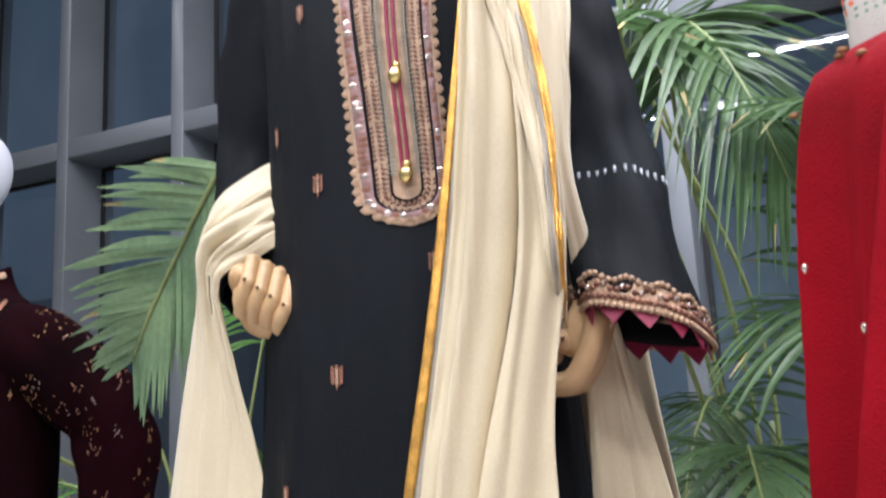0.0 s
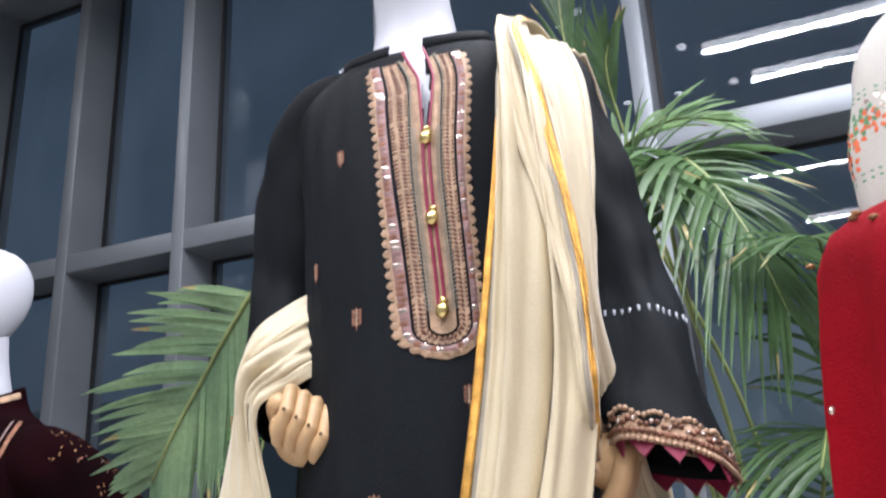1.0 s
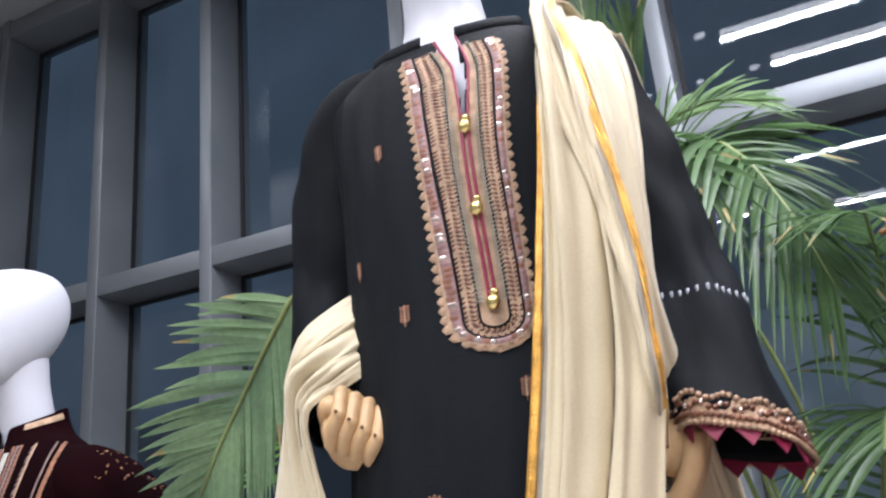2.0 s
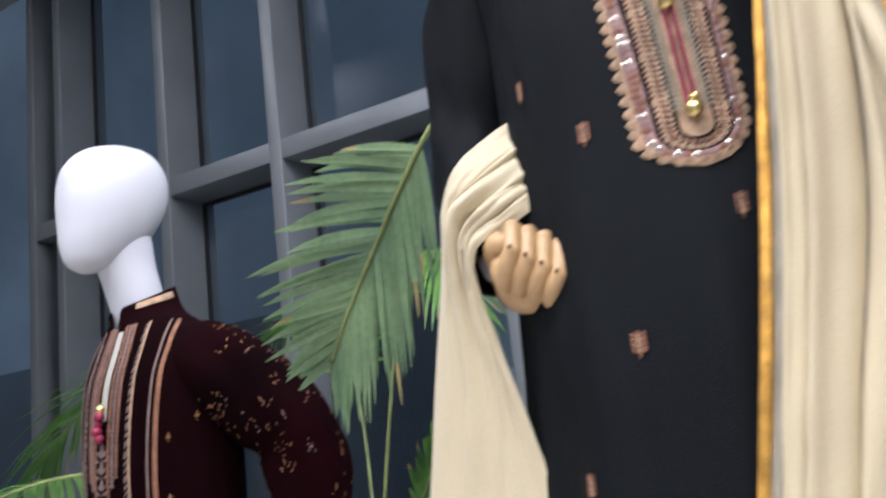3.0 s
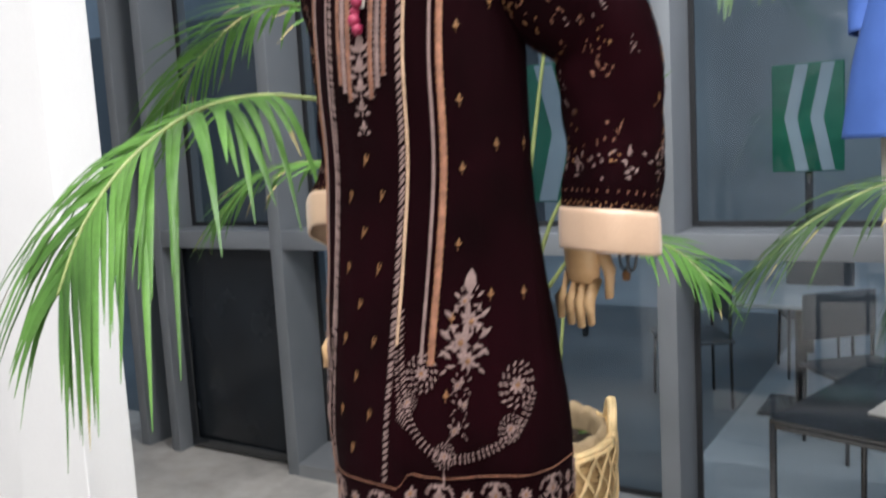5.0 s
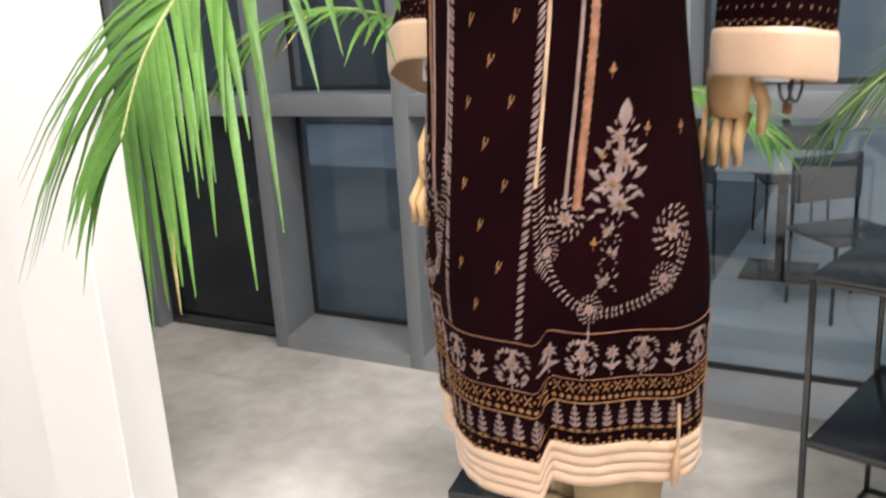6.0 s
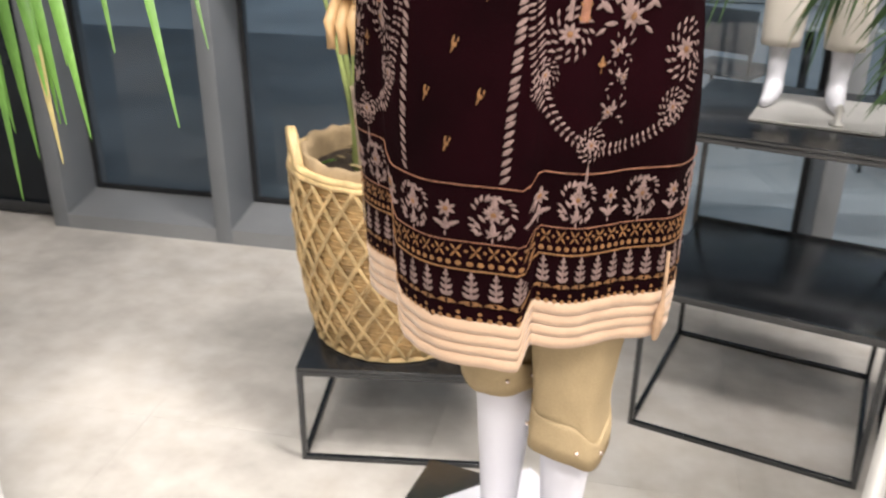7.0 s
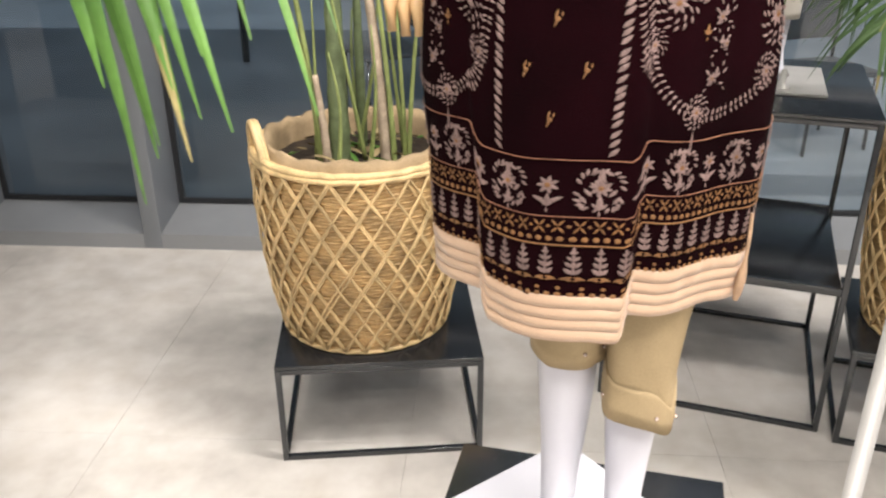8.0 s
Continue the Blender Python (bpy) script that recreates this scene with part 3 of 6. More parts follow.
def mannequin(label, m, legs, arms, grips, neck=0.0, wrists=(), rise=0.0):
    """legs, arms, wrists: (points, radii); grips: (kind, place, direction or side); neck: how far the neck leans aside; rise: how much longer the neck is."""
    g = Geo()
    rows = BODY.rows.copy()
    rows[:, 1] += neck * np.clip((rows[:, 0] - 1.38) / 0.08, 0, 1)
    Skin(rows).loft(g, 0.80, 1.70, 46, 36, cap_top=True, cap_bottom=True)
    rows = HEAD.rows.copy()
    rows[:, 1] += neck
    rows[:, 0] += rise
    Skin(rows).loft(g, 1.572 + rise, 1.818 + rise, 40, 40, cap_top=True, cap_bottom=True)
    for pts, rad in wrists:
        g.tube(spline(pts, 14), list(spline([(r,) for r in rad], 14)[:, 0]), 14, 1)
    for pts, rad in legs + arms:
        g.tube(spline(pts, 24), list(spline([(r,) for r in rad], 24)[:, 0]), 16)
    for kind, c, d in grips:
        if kind == "fist":
            fist(g, c, 1.15)
        elif kind == "bent":
            bent_palm(g, c)
        else:
            open_palm(g, c, d)
    ob = g.out("mannequin", [M["white"], M["wood"], M["joint"]])
    ob.matrix_world = m
    return tagged(ob, label, "mannequin", "display mannequins")


def legpair(cx=0.0, w=0.06):
    out = []
    for s in (-1, 1):
        x = cx + s * w
        out.append(([(x * 0.7 + s * 0.02, 0, 0.88), (x, -0.005, 0.66), (x, 0.0, 0.46), (x, 0.020, 0.31), (x, 0.010, 0.10), (x, -0.02, 0.030), (x + s * 0.012, -0.11, 0.014)],
                    [0.080, 0.062, 0.042, 0.043, 0.027, 0.027, 0.014]))
    return out


MB = pose(-1.365, 1.215, 0.630, 0, 0, -15)
MA = pose(-0.345, 0.965, 1.010, 0, 0, 3)
MC = pose(0.33, 0.79, 0.848, 0, 0, -10)
MD = pose(-0.72, 2.82, 0.977, 0, 0, -12)

B_ARM_R = [(0.085, 0.008, 1.415), (0.150, 0.020, 1.388), (0.215, 0.070, 1.325), (0.268, 0.115, 1.245), (0.272, 0.115, 1.10), (0.270, 0.105, 0.965)]
B_ARM_L = [(-0.085, 0.005, 1.415), (-0.148, 0.012, 1.388), (-0.200, 0.05, 1.31), (-0.228, 0.07, 1.18), (-0.222, 0.05, 1.08), (-0.212, 0.02, 0.97)]
A_ARM_R = [(0.085, 0.004, 1.405), (0.142, 0.004, 1.388), (0.168, 0, 1.31), (0.195, 0, 1.19), (0.215, -0.015, 1.09), (0.246, -0.066, 0.928)]
A_ARM_L = [(-0.085, 0, 1.415), (-0.152, 0.004, 1.398), (-0.192, 0.01, 1.32), (-0.213, 0.02, 1.19), (-0.212, 0.00, 1.10), (-0.170, -0.055, 1.00)]
arm6 = [0.035, 0.038, 0.036, 0.032, 0.028, 0.020]
mannequin("glossy white egg-head mannequin with jointed wooden grips", MB, legpair(0.062, 0.048), [(B_ARM_R, arm6), (B_ARM_L, arm6)],
          [("open", (0.212, 0.116, 1.005), (-0.08, 0.10, -1)), ("open", (-0.206, 0.008, 0.905), (0.12, -0.22, -1))], -0.045, rise=0.012)
mannequin("glossy white mannequin with wooden fists in a black tunic", MA, legpair(), [(A_ARM_R[:-1], arm6[:-1]), (A_ARM_L, arm6)],
          [("fist", (-0.128, -0.088, 0.985), 1), ("bent", (0.195, -0.075, 0.912), 0)], -0.016,
          [([(0.228, -0.03, 1.04), (0.226, -0.050, 1.00), (0.219, -0.060, 0.966)], [0.024, 0.021, 0.020])])
mannequin("white mannequin draped in red velvet over an ivory blouse", MC, legpair(), [([(0.085, 0, 1.40), (0.155, 0, 1.39), (0.20, 0.02, 1.2), (0.19, 0, 1.0)], [0.05, 0.045, 0.035, 0.03]), ([(-0.085, 0, 1.40), (-0.15, 0, 1.39), (-0.17, 0.02, 1.25), (-0.15, 0, 1.05)], [0.05, 0.045, 0.035, 0.03])], [])
mannequin("white mannequin with bare feet standing on the tall table", MD, legpair(0, 0.085), [([(0.085, 0, 1.40), (0.155, 0, 1.39), (0.19, 0.02, 1.2), (0.19, 0, 1.0)], [0.05, 0.045, 0.035, 0.03]), ([(-0.085, 0, 1.40), (-0.15, 0, 1.39), (-0.19, 0.02, 1.2), (-0.19, 0, 1.0)], [0.05, 0.045, 0.035, 0.03])], [])

# ---- things: clothes ----


def folds_of(k, amp, seed, zfade=(0.4, 1.2)):
    def f(z, a):
        w = float(np.clip((zfade[1] - z) / (zfade[1] - zfade[0]), 0, 1))
        return amp * w * (0.6 * math.sin(a * k + seed) + 0.4 * math.sin(a * (k * 1.7) + seed * 2.3 + z * 2)) + 0.014 * noise.noise(Vector((math.cos(a) * 2 + seed, math.sin(a) * 2, z * 5))) + 0.006 * noise.noise(Vector((math.cos(a) * 6 + seed, math.sin(a) * 6, z * 9)))
    return f


def wrap(skin, s, z, off=0.0):
    """The place on a garment s metres round from its front middle, at height z."""
    _, cx, cy, rx, ry, pw = skin.ring(z)
    a = (s - cx) / (0.5 * (rx + ry))
    if skin is SKB:
        z += hem_b(a) * max(0.0, (1.50 - z) / 1.0) ** 2
    return skin.at(z, a, off)


def ribbon(g, skin, pts, width, off=0.0015, n=60, i=0, lift=0.0012, scallop=0.0):
    """A raised band along points (s, z) on a garment."""
    p = spline(pts, n)
    vs, fs = [], []
    for k in range(n):
        d = p[min(k + 1, n - 1)] - p[max(k - 1, 0)]
        d /= max(np.hypot(*d), 1e-9)
        nx, nz = d[1], -d[0]
        w = width / 2 + scallop * abs(math.sin(k * math.pi / 2.0))
        for q, o in ((-1, off), (-0.6, off + lift), (0.6, off + lift), (1, off)):
            vs.append(wrap(skin, p[k][0] + nx * q * w, p[k][1] + nz * q * w, o))
    for k in range(n - 1):
        for q in range(3):
            fs.append((k * 4 + q, k * 4 + q + 1, k * 4 + q + 5, k * 4 + q + 4))
    g.add(vs, fs, i)


def petal(g, place, s, z, ang, ln, wd, off=0.0015, i=0, lift=0.0015):
    """A small raised stitched leaf that starts at (s, z) and points to ang (0 is up). place(s, z, off) lays it on the cloth."""
    wd *= 0.82
    dx, dz = math.sin(ang), math.cos(ang)
    px, pz = dz, -dx
    o = [(0, 0), (0.35, 0.5), (0.7, 0.4), (1, 0), (0.7, -0.4), (0.35, -0.5)]
    vs = [place(s + dx * a * ln + px * b * wd, z + dz * a * ln + pz * b * wd, off) for a, b in o]
    vs.append(place(s + dx * 0.5 * ln, z + dz * 0.5 * ln, off + lift))
    g.add(vs, [(k, (k + 1) % 6, 6) for k in range(6)], i)


def bead(g, place, s, z, r, off=0.001, i=0, n=6):
    vs = [place(s + r * math.cos(2 * math.pi * k / n), z + r * math.sin(2 * math.pi * k / n), off) for k in range(n)]
    vs.append(place(s, z, off + r * 0.55))
    g.add(vs, [(k, (k + 1) % n, n) for k in range(n)], i)


def chain(g, place, pts, step, ln, wd, splay=0.9, i=0, both=True):
    """A braid of small slanted stitches along a line of (s, z)."""
    p = spline(pts, 200)
    seg = np.hypot(*(p[1:] - p[:-1]).T)
    acc = np.concatenate([[0], np.cumsum(seg)])
    for t in np.arange(0, acc[-1], step):
        k = min(int(np.searchsorted(acc, t)), 198)
        d = p[k + 1] - p[k]
        a = math.atan2(d[0], d[1])
        for sg in ((1, -1) if both else (1,)):
            petal(g, place, p[k][0], p[k][1], a + sg * splay, ln, wd, i=i)


def sprig(g, place, s, z, size, i=0, turn=0.0):
    """A small stitched bud with side leaves."""
    petal(g, place, s, z, turn, size, size * 0.42, i=i)
    for sg in (-1, 1):
        petal(g, place, s, z + size * 0.05, turn + sg * 0.75, size * 0.6, size * 0.24, i=i)
    petal(g, place, s, z, turn + math.pi, size * 0.45, size * 0.14, i=i)


def blossom(g, place, s, z, r, petals=7, i=0, centre=1):
    for k in range(petals):
        petal(g, place, s, z, 2 * math.pi * k / petals + 0.2, r, r * 0.5, i=i)
    bead(g, place, s, z, r * 0.28, 0.0025, centre)


# maroon tunic


def ramp(x):
    x = min(1.0, max(0.0, x))
    return x * x * (3 - 2 * x)


def folds_b(z, a):
    """Soft wide folds, with two pleats where the skirt steps back."""
    w = min(1.0, max(0.0, (1.02 - z) / 0.55))
    back = 0.13 * ramp((a - 0.32) / 0.09) * ramp((1.5 - a) / 0.8) + 0.05 * ramp((-0.60 - a) / 0.08) * ramp((a + 1.3) / 0.6) - 0.05 * ramp((-0.9 - a) / 0.4)
    soft = 0.030 * math.sin(a * 4 + 0.5) + 0.016 * math.sin(a * 7.3 + 1.2 + z * 3)
    c = Vector((math.cos(a) * 2, math.sin(a) * 2, z * 4))
    return w * (soft - back) + 0.016 * noise.noise(c) + 0.008 * noise.noise(c * 3)


SKB = Skin([(0.43, 0.034, 0, 0.182, 0.157, 2.2), (0.52, 0.034, 0, 0.187, 0.160, 2.2), (0.62, 0.034, 0, 0.192, 0.162, 2.2), (0.72, 0.029, 0, 0.200, 0.158, 2.2), (0.85, 0.024, 0, 0.195, 0.140, 2.2), (0.97, 0.018, 0, 0.188, 0.122, 2.2), (1.10, 0.013, 0, 0.184, 0.108, 2.2),
            (1.25, 0.010, 0, 0.184, 0.108, 2.3), (1.37, 0.004, 0, 0.182, 0.098, 2.4), (1.43, -0.004, 0.002, 0.162, 0.084, 2.3), (1.474, -0.010, 0.004, 0.120, 0.072, 2.1), (1.500, -0.020, 0.003, 0.080, 0.065, 2), (1.524, -0.030, 0.001, 0.068, 0.062, 2), (1.58, -0.036, -0.010, 0.062, 0.062, 2)],
           folds_b)


def hem_b(a):
    return 0.004 * math.sin(a * 3 + 0.6) + 0.003 * math.sin(a * 7) - 0.006 + 0.030 * ramp((a - 0.30) / 0.09) * ramp((2.4 - a) / 0.8) + 0.032 * ramp((-0.54 - a) / 0.12)


def neck_b(a):
    a = (a + math.pi) % (2 * math.pi) - math.pi
    return 1.512 + 0.024 * (1 - math.cos(a)) - 0.040 * math.exp(-(a / 0.20) ** 2)


def loft_cut(skin, g, z0, z1, rows, n, cut=None, hem=None, i=0, top=None):
    """A loft whose faces are left out where cut(z, a) says so."""
    vs, fs = [], []
    for k in range(rows + 1):
        for j in range(n):
            a = 2 * math.pi * j / n - math.pi
            z = z0 + ((top(a) if top else z1) - z0) * k / rows + (hem(a) * (1 - k / rows) ** 2 if hem else 0)
            vs.append(skin.at(z, a))
    for k in range(rows):
        for j in range(n):
            zc, ac = z0 + (z1 - z0) * (k + 0.5) / rows, 2 * math.pi * (j + 0.5) / n - math.pi
            if cut and cut(zc, ac):
                continue
            j2 = (j + 1) % n
            fs.append((k * n + j, k * n + j2, (k + 1) * n + j2, (k + 1) * n + j))
    g.add(vs, fs, i)


tunic_b = thing("maroon_tunic", "long maroon velvet tunic with silver and gold embroidery", "tunic", MB)
MID = 0.014
g = Geo()
loft_cut(SKB, g, 0.500, 1.54, 124, 300, None, hem_b, top=neck_b)
solid(part("body", g, M["maroon"], tunic_b), 0.003)
PB = lambda s, z, off: wrap(SKB, s, z, off)
# peach hem with tucks
g = Geo()
n = 300
for zt, zb in ((0.506, 0.490), (0.4905, 0.475), (0.4755, 0.461), (0.4615, 0.445)):
    g = Geo()
    for z, o in ((zt, 0.0010), (zt * 0.4 + zb * 0.6, 0.0014), (zb, 0.0017)):
        for q in range(n):
            a = 2 * math.pi * q / n - math.pi
            g.v.append(tuple(SKB.at(z + hem_b(a), a, o + 0.0022 * noise.noise(Vector((a * 7, z * 30, 2))))))
    for k in range(2):
        for q in range(n):
            g.f.append((k * n + q, (k + 1) * n + q, (k + 1) * n + (q + 1) % n, k * n + (q + 1) % n))
            g.i.append(0)
    solid(part("hem_tuck", g, M["peach"], tunic_b, "peach satin hem tuck"), 0.0009)
# long braids and stripes of the front
for s0, top in ((-0.034, 1.45), (0.062, 1.47)):
    g = Geo()
    chain(g, PB, [(s0, 0.672), (s0, 0.9), (s0, 1.15), (MID + (s0 - MID) * (0.8 if s0 < 0 else 1.05), top)], 0.0092, 0.0140, 0.0060, 0.75 if s0 > 0 else -0.75, both=False)
    part("braid", g, M["silver"], tunic_b, "silver-pink stitched braid")["kind"] = "stuff"
for s0, s1, w, mm in ((0.074, 0.072, 0.0045, "tan"), (-0.045, -0.032, 0.003, "silver"), (0.110, 0.112, 0.0045, "silver"), (0.124, 0.128, 0.009, "copper"), (-0.080, -0.075, 0.0045, "silver"), (-0.092, -0.090, 0.008, "copper")):
    g = Geo()
    zb = 0.86 if abs(s0 - MID) < 0.08 else 0.825
    ribbon(g, SKB, [(s0, zb), (s0, 1.05), (s0, 1.2), (s0 * 0.6 + s1 * 0.4, 1.36), (s1, 1.475)], w, 0.0016, 90)
    if mm == "copper":
        chain(g, PB, [(s0, zb), (s0, 1.05), (s0, 1.2), (s0 * 0.6 + s1 * 0.4, 1.36), (s1, 1.47)], 0.011, 0.008, 0.005, 0.9, 1)
    g.out("stripe", [M[mm], M["goldthread"]], tunic_b)["kind"] = "stuff"
# placket, its braids and the tassel
g = Geo()
ribbon(g, SKB, [(MID, 1.315), (MID, 1.465)], 0.013, 0.002, 20)
part("placket", g, M["ivory"], tunic_b, "ivory front placket")
for k, (o, w, mm) in enumerate(((0.014, 0.006, "copper"), (0.023, 0.006, "silver"), (0.032, 0.006, "copper"), (-0.014, 0.006, "copper"), (-0.022, 0.006, "silver"), (-0.030, 0.006, "copper"))):
    g = Geo()
    ribbon(g, SKB, [(MID + o, 1.17 + 1.6 * abs(o)), (MID + o, 1.34), (MID + o * 0.9, 1.475)], w, 0.0018, 40)
    chain(g, PB, [(MID + o, 1.17 + 1.6 * abs(o)), (MID + o, 1.34), (MID + o * 0.9, 1.47)], 0.008, 0.006, 0.003, 1.0, 1)
    g.out("braid", [M[mm], M["silver"]], tunic_b)["kind"] = "stuff"
g = Geo()
for k in range(5):
    c = wrap(SKB, MID + 0.002 * math.sin(k * 2), 1.335 - 0.012 * k, 0.008 + 0.003 * (k % 2))
    g.ball(c, 0.009 - 0.0008 * (k % 3), i=0 if k in (1, 2, 3, 4) else 1, n=10, k=7)
g.out("tassel", [M["magenta"], M["brass"]], tunic_b, True, "red bead tassel")
g = Geo()
for k in range(5):
    sprig(g, PB, MID, 1.255 - 0.026 * k, 0.030 - 0.004 * k)
    for sg in (-1, 1):
        petal(g, PB, MID + sg * 0.003, 1.25 - 0.026 * k, sg * 1.2, 0.018 - 0.003 * k, 0.007)
part("pendant_motif", g, M["silver"], tunic_b)["kind"] = "stuff"
# small sprigs over the panels
g = Geo()
rows_z = [0.71, 0.76, 0.81, 0.86, 0.91, 0.96, 1.01, 1.06, 1.11]
for k, z in enumerate(rows_z):
    for s in ((MID,) if k % 2 == 0 else (MID - 0.024, MID + 0.024)):
        bead(g, PB, s, z, 0.0026)
        petal(g, PB, s - 0.002, z, 0.2, 0.010, 0.0028)
        petal(g, PB, s + 0.003, z + 0.002, 0.1, 0.006, 0.0022)
        petal(g, PB, s, z, math.pi + 0.3, 0.009, 0.0026)
for k, z in enumerate((0.78, 0.885, 0.985, 1.085, 1.175, 1.27)):
    for s in (0.150, 0.205, -0.120, -0.175, 0.26, -0.23):
        if abs(s) < 0.2 or k % 2:
            sprig(g, PB, s, z + (0.03 if abs(s) > 0.16 else 0), 0.013)
part("gold_sprig", g, M["goldthread"], tunic_b)["kind"] = "stuff"
# garlands at each side
for sg in (1, -1):
    X = lambda s: s if sg > 0 else 2 * MID - s
    U = [(X(0.074), 0.90), (X(0.082), 0.81), (X(0.102), 0.735), (X(0.148), 0.698), (X(0.208), 0.700), (X(0.258), 0.730), (X(0.282), 0.782)]
    g = Geo()
    chain(g, PB, U, 0.0075, 0.0078, 0.0034, 1.35)
    part("garland", g, M["silver"], tunic_b, "curved silver stitched garland")["kind"] = "stuff"
    for s, z, r in ((0.152, 0.700, 0.017), (0.250, 0.735, 0.018), (0.256, 0.795, 0.028), (0.112, 0.812, 0.024), (0.094, 0.770, 0.014)):
        g = Geo()
        blossom(g, PB, X(s), z, r * 0.5, 8)
        for ring, cnt in ((0.62, 11), (0.95, 15)):
            for q in range(cnt):
                t = 2 * math.pi * q / cnt
                petal(g, PB, X(s) + ring * r * math.sin(t) * 0.8, z + ring * r * math.cos(t), t + 0.9, r * 0.36, r * 0.15)
        g.out("paisley", [M["silver"], M["goldthread"]], tunic_b)["kind"] = "stuff"
    g = Geo()
    c = X(0.172)
    for k, (z, r) in enumerate(((0.735, 0.016), (0.770, 0.013), (0.798, 0.016), (0.830, 0.034), (0.856, 0.038), (0.884, 0.034), (0.912, 0.022))):
        blossom(g, PB, c + (0.007 if k % 2 else -0.006), z, r * 0.45, 7)
        sprig(g, PB, c, z, r * 0.8)
        for o in (-1, 1):
            petal(g, PB, c + o * r * 0.55, z + 0.004, o * 0.9, r * 0.6, r * 0.24)
            petal(g, PB, c + o * r * 0.30, z - 0.006, o * 1.6, r * 0.5, r * 0.18)
            petal(g, PB, c + o * r * 0.42, z + 0.012, o * 0.4, r * 0.42, r * 0.16)
            petal(g, PB, c + o * r * 0.70, z - 0.010, o * 2.2, r * 0.40, r * 0.16)
    petal(g, PB, c, 0.920, 0, 0.036, 0.022)
    petal(g, PB, X(0.152), 0.680, math.pi, 0.03, 0.004)
    g.out("flower_stem", [M["silver"], M["goldthread"]], tunic_b)["kind"] = "stuff"
# bands above the hem
HALF = math.pi * 0.185
g = Geo()
for z in (0.668, 0.604):
    ribbon(g, SKB, [(s, z) for s in np.linspace(-HALF, HALF, 30)], 0.0010, 0.0012, 160)
part("edge_line", g, M["copper"], tunic_b)["kind"] = "stuff"
for k, s in enumerate(np.arange(-0.50, 0.50, 0.043)):
    g = Geo()
    if k % 2:
        for o in (-0.013, 0.013):
            for q in range(6):
                petal(g, PB, s + o * math.cos(q * 0.5), 0.612 + q * 0.008, (0.5 if o > 0 else -0.5) * (1 + q * 0.2), 0.012, 0.005)
        for q in range(18):
            t = 2 * math.pi * q / 18
            petal(g, PB, s + 0.0165 * math.copysign(abs(math.sin(t)) ** 0.6, math.sin(t)), 0.635 + 0.019 * math.copysign(abs(math.cos(t)) ** 0.6, math.cos(t)), t + 0.8, 0.0085, 0.0042)
        blossom(g, PB, s, 0.638, 0.011, 8)
        sprig(g, PB, s, 0.612, 0.018)
        petal(g, PB, s, 0.646, 0, 0.014, 0.007)
    else:
        blossom(g, PB, s, 0.640, 0.011, 7)
        sprig(g, PB, s, 0.615, 0.016)
        for o in (-1, 1):
            petal(g, PB, s, 0.620, o * 1.1, 0.016, 0.006)
    g.out("flower_motif", [M["silver"], M["goldthread"]], tunic_b)["kind"] = "stuff"
g = Geo()
for s in np.arange(-0.50, 0.50, 0.017):
    for a in (0.6, -0.6, math.pi + 0.6, math.pi - 0.6):
        petal(g, PB, s, 0.5925, a, 0.010, 0.003)
    bead(g, PB, s + 0.0085, 0.5925, 0.002)
for s in np.arange(-0.50, 0.50, 0.0098):
    bead(g, PB, s, 0.5775, 0.0034)
    bead(g, PB, s, 0.508, 0.0032)
    if int(round(s / 0.0098)) % 2:
        bead(g, PB, s, 0.516, 0.0025)
ribbon(g, SKB, [(s, 0.570) for s in np.linspace(-HALF, HALF, 30)], 0.002, 0.0012, 160)
part("gold_band", g, M["goldthread"], tunic_b)["kind"] = "stuff"
g = Geo()
for s in np.arange(-0.50, 0.50, 0.0235):
    for q in range(4):
        z = 0.534 + q * 0.0085
        w = (0.0075, 0.007, 0.0055, 0.0035)[q]
        for o in (-1, 1):
            petal(g, PB, s, z, o * 0.75, w * 1.5, w * 0.8)
        petal(g, PB, s, z, 0, 0.010, 0.004)
    for o in (-1, 1):
        petal(g, PB, s, 0.531, o * 1.9, 0.012, 0.0045, i=1)
        petal(g, PB, s, 0.526, o * 1.2, 0.009, 0.004, i=1)
g.out("cone_band", [M["silver"], M["goldthread"]], tunic_b)["kind"] = "stuff"
# collar trim
g = Geo()
for s0, s1 in ((0.028, 0.095), (-0.125, -0.062)):
    ribbon(g, SKB, [(s, neck_b((s + 0.03) / 0.066) - 0.010) for s in np.linspace(s0, s1, 12)], 0.012, 0.002, 30)
part("collar_trim", g, M["tan"], tunic_b)["kind"] = "stuff"
# cord at the side slit
g = Geo()
c = wrap(SKB, 0.282, 0.560, 0.004)
g.tube(spline([c, c + Vector((0.001, -0.002, -0.035)), c + Vector((0.0, -0.002, -0.07)), c + Vector((-0.004, -0.002, -0.115))], 14), [0.0022] * 8 + [0.003, 0.005, 0.006, 0.006, 0.005, 0.003], 8)
part("slit_cord", g, M["tan"], tunic_b)


def sleeve_place(rings, n, rows):
    """Lays (round, along) places, both in 0..1, on a sleeve's mesh."""
    def f(s, z, off):
        k = min(max(z, 0), 0.999) * (rows - 1)
        k0 = int(k)
        t = (s % 1.0) * n
        j0 = int(t) % n
        p = [rings[(k0 + a) * n + (j0 + b) % n] for a in (0, 1) for b in (0, 1)]
        u, v = k - k0, t - int(t)
        c = (p[0] * (1 - v) + p[1] * v) * (1 - u) + (p[2] * (1 - v) + p[3] * v) * u
        nn = (p[1] - p[0]).cross(p[2] - p[0])
        return c + nn.normalized() * off if nn.length else c
    return f


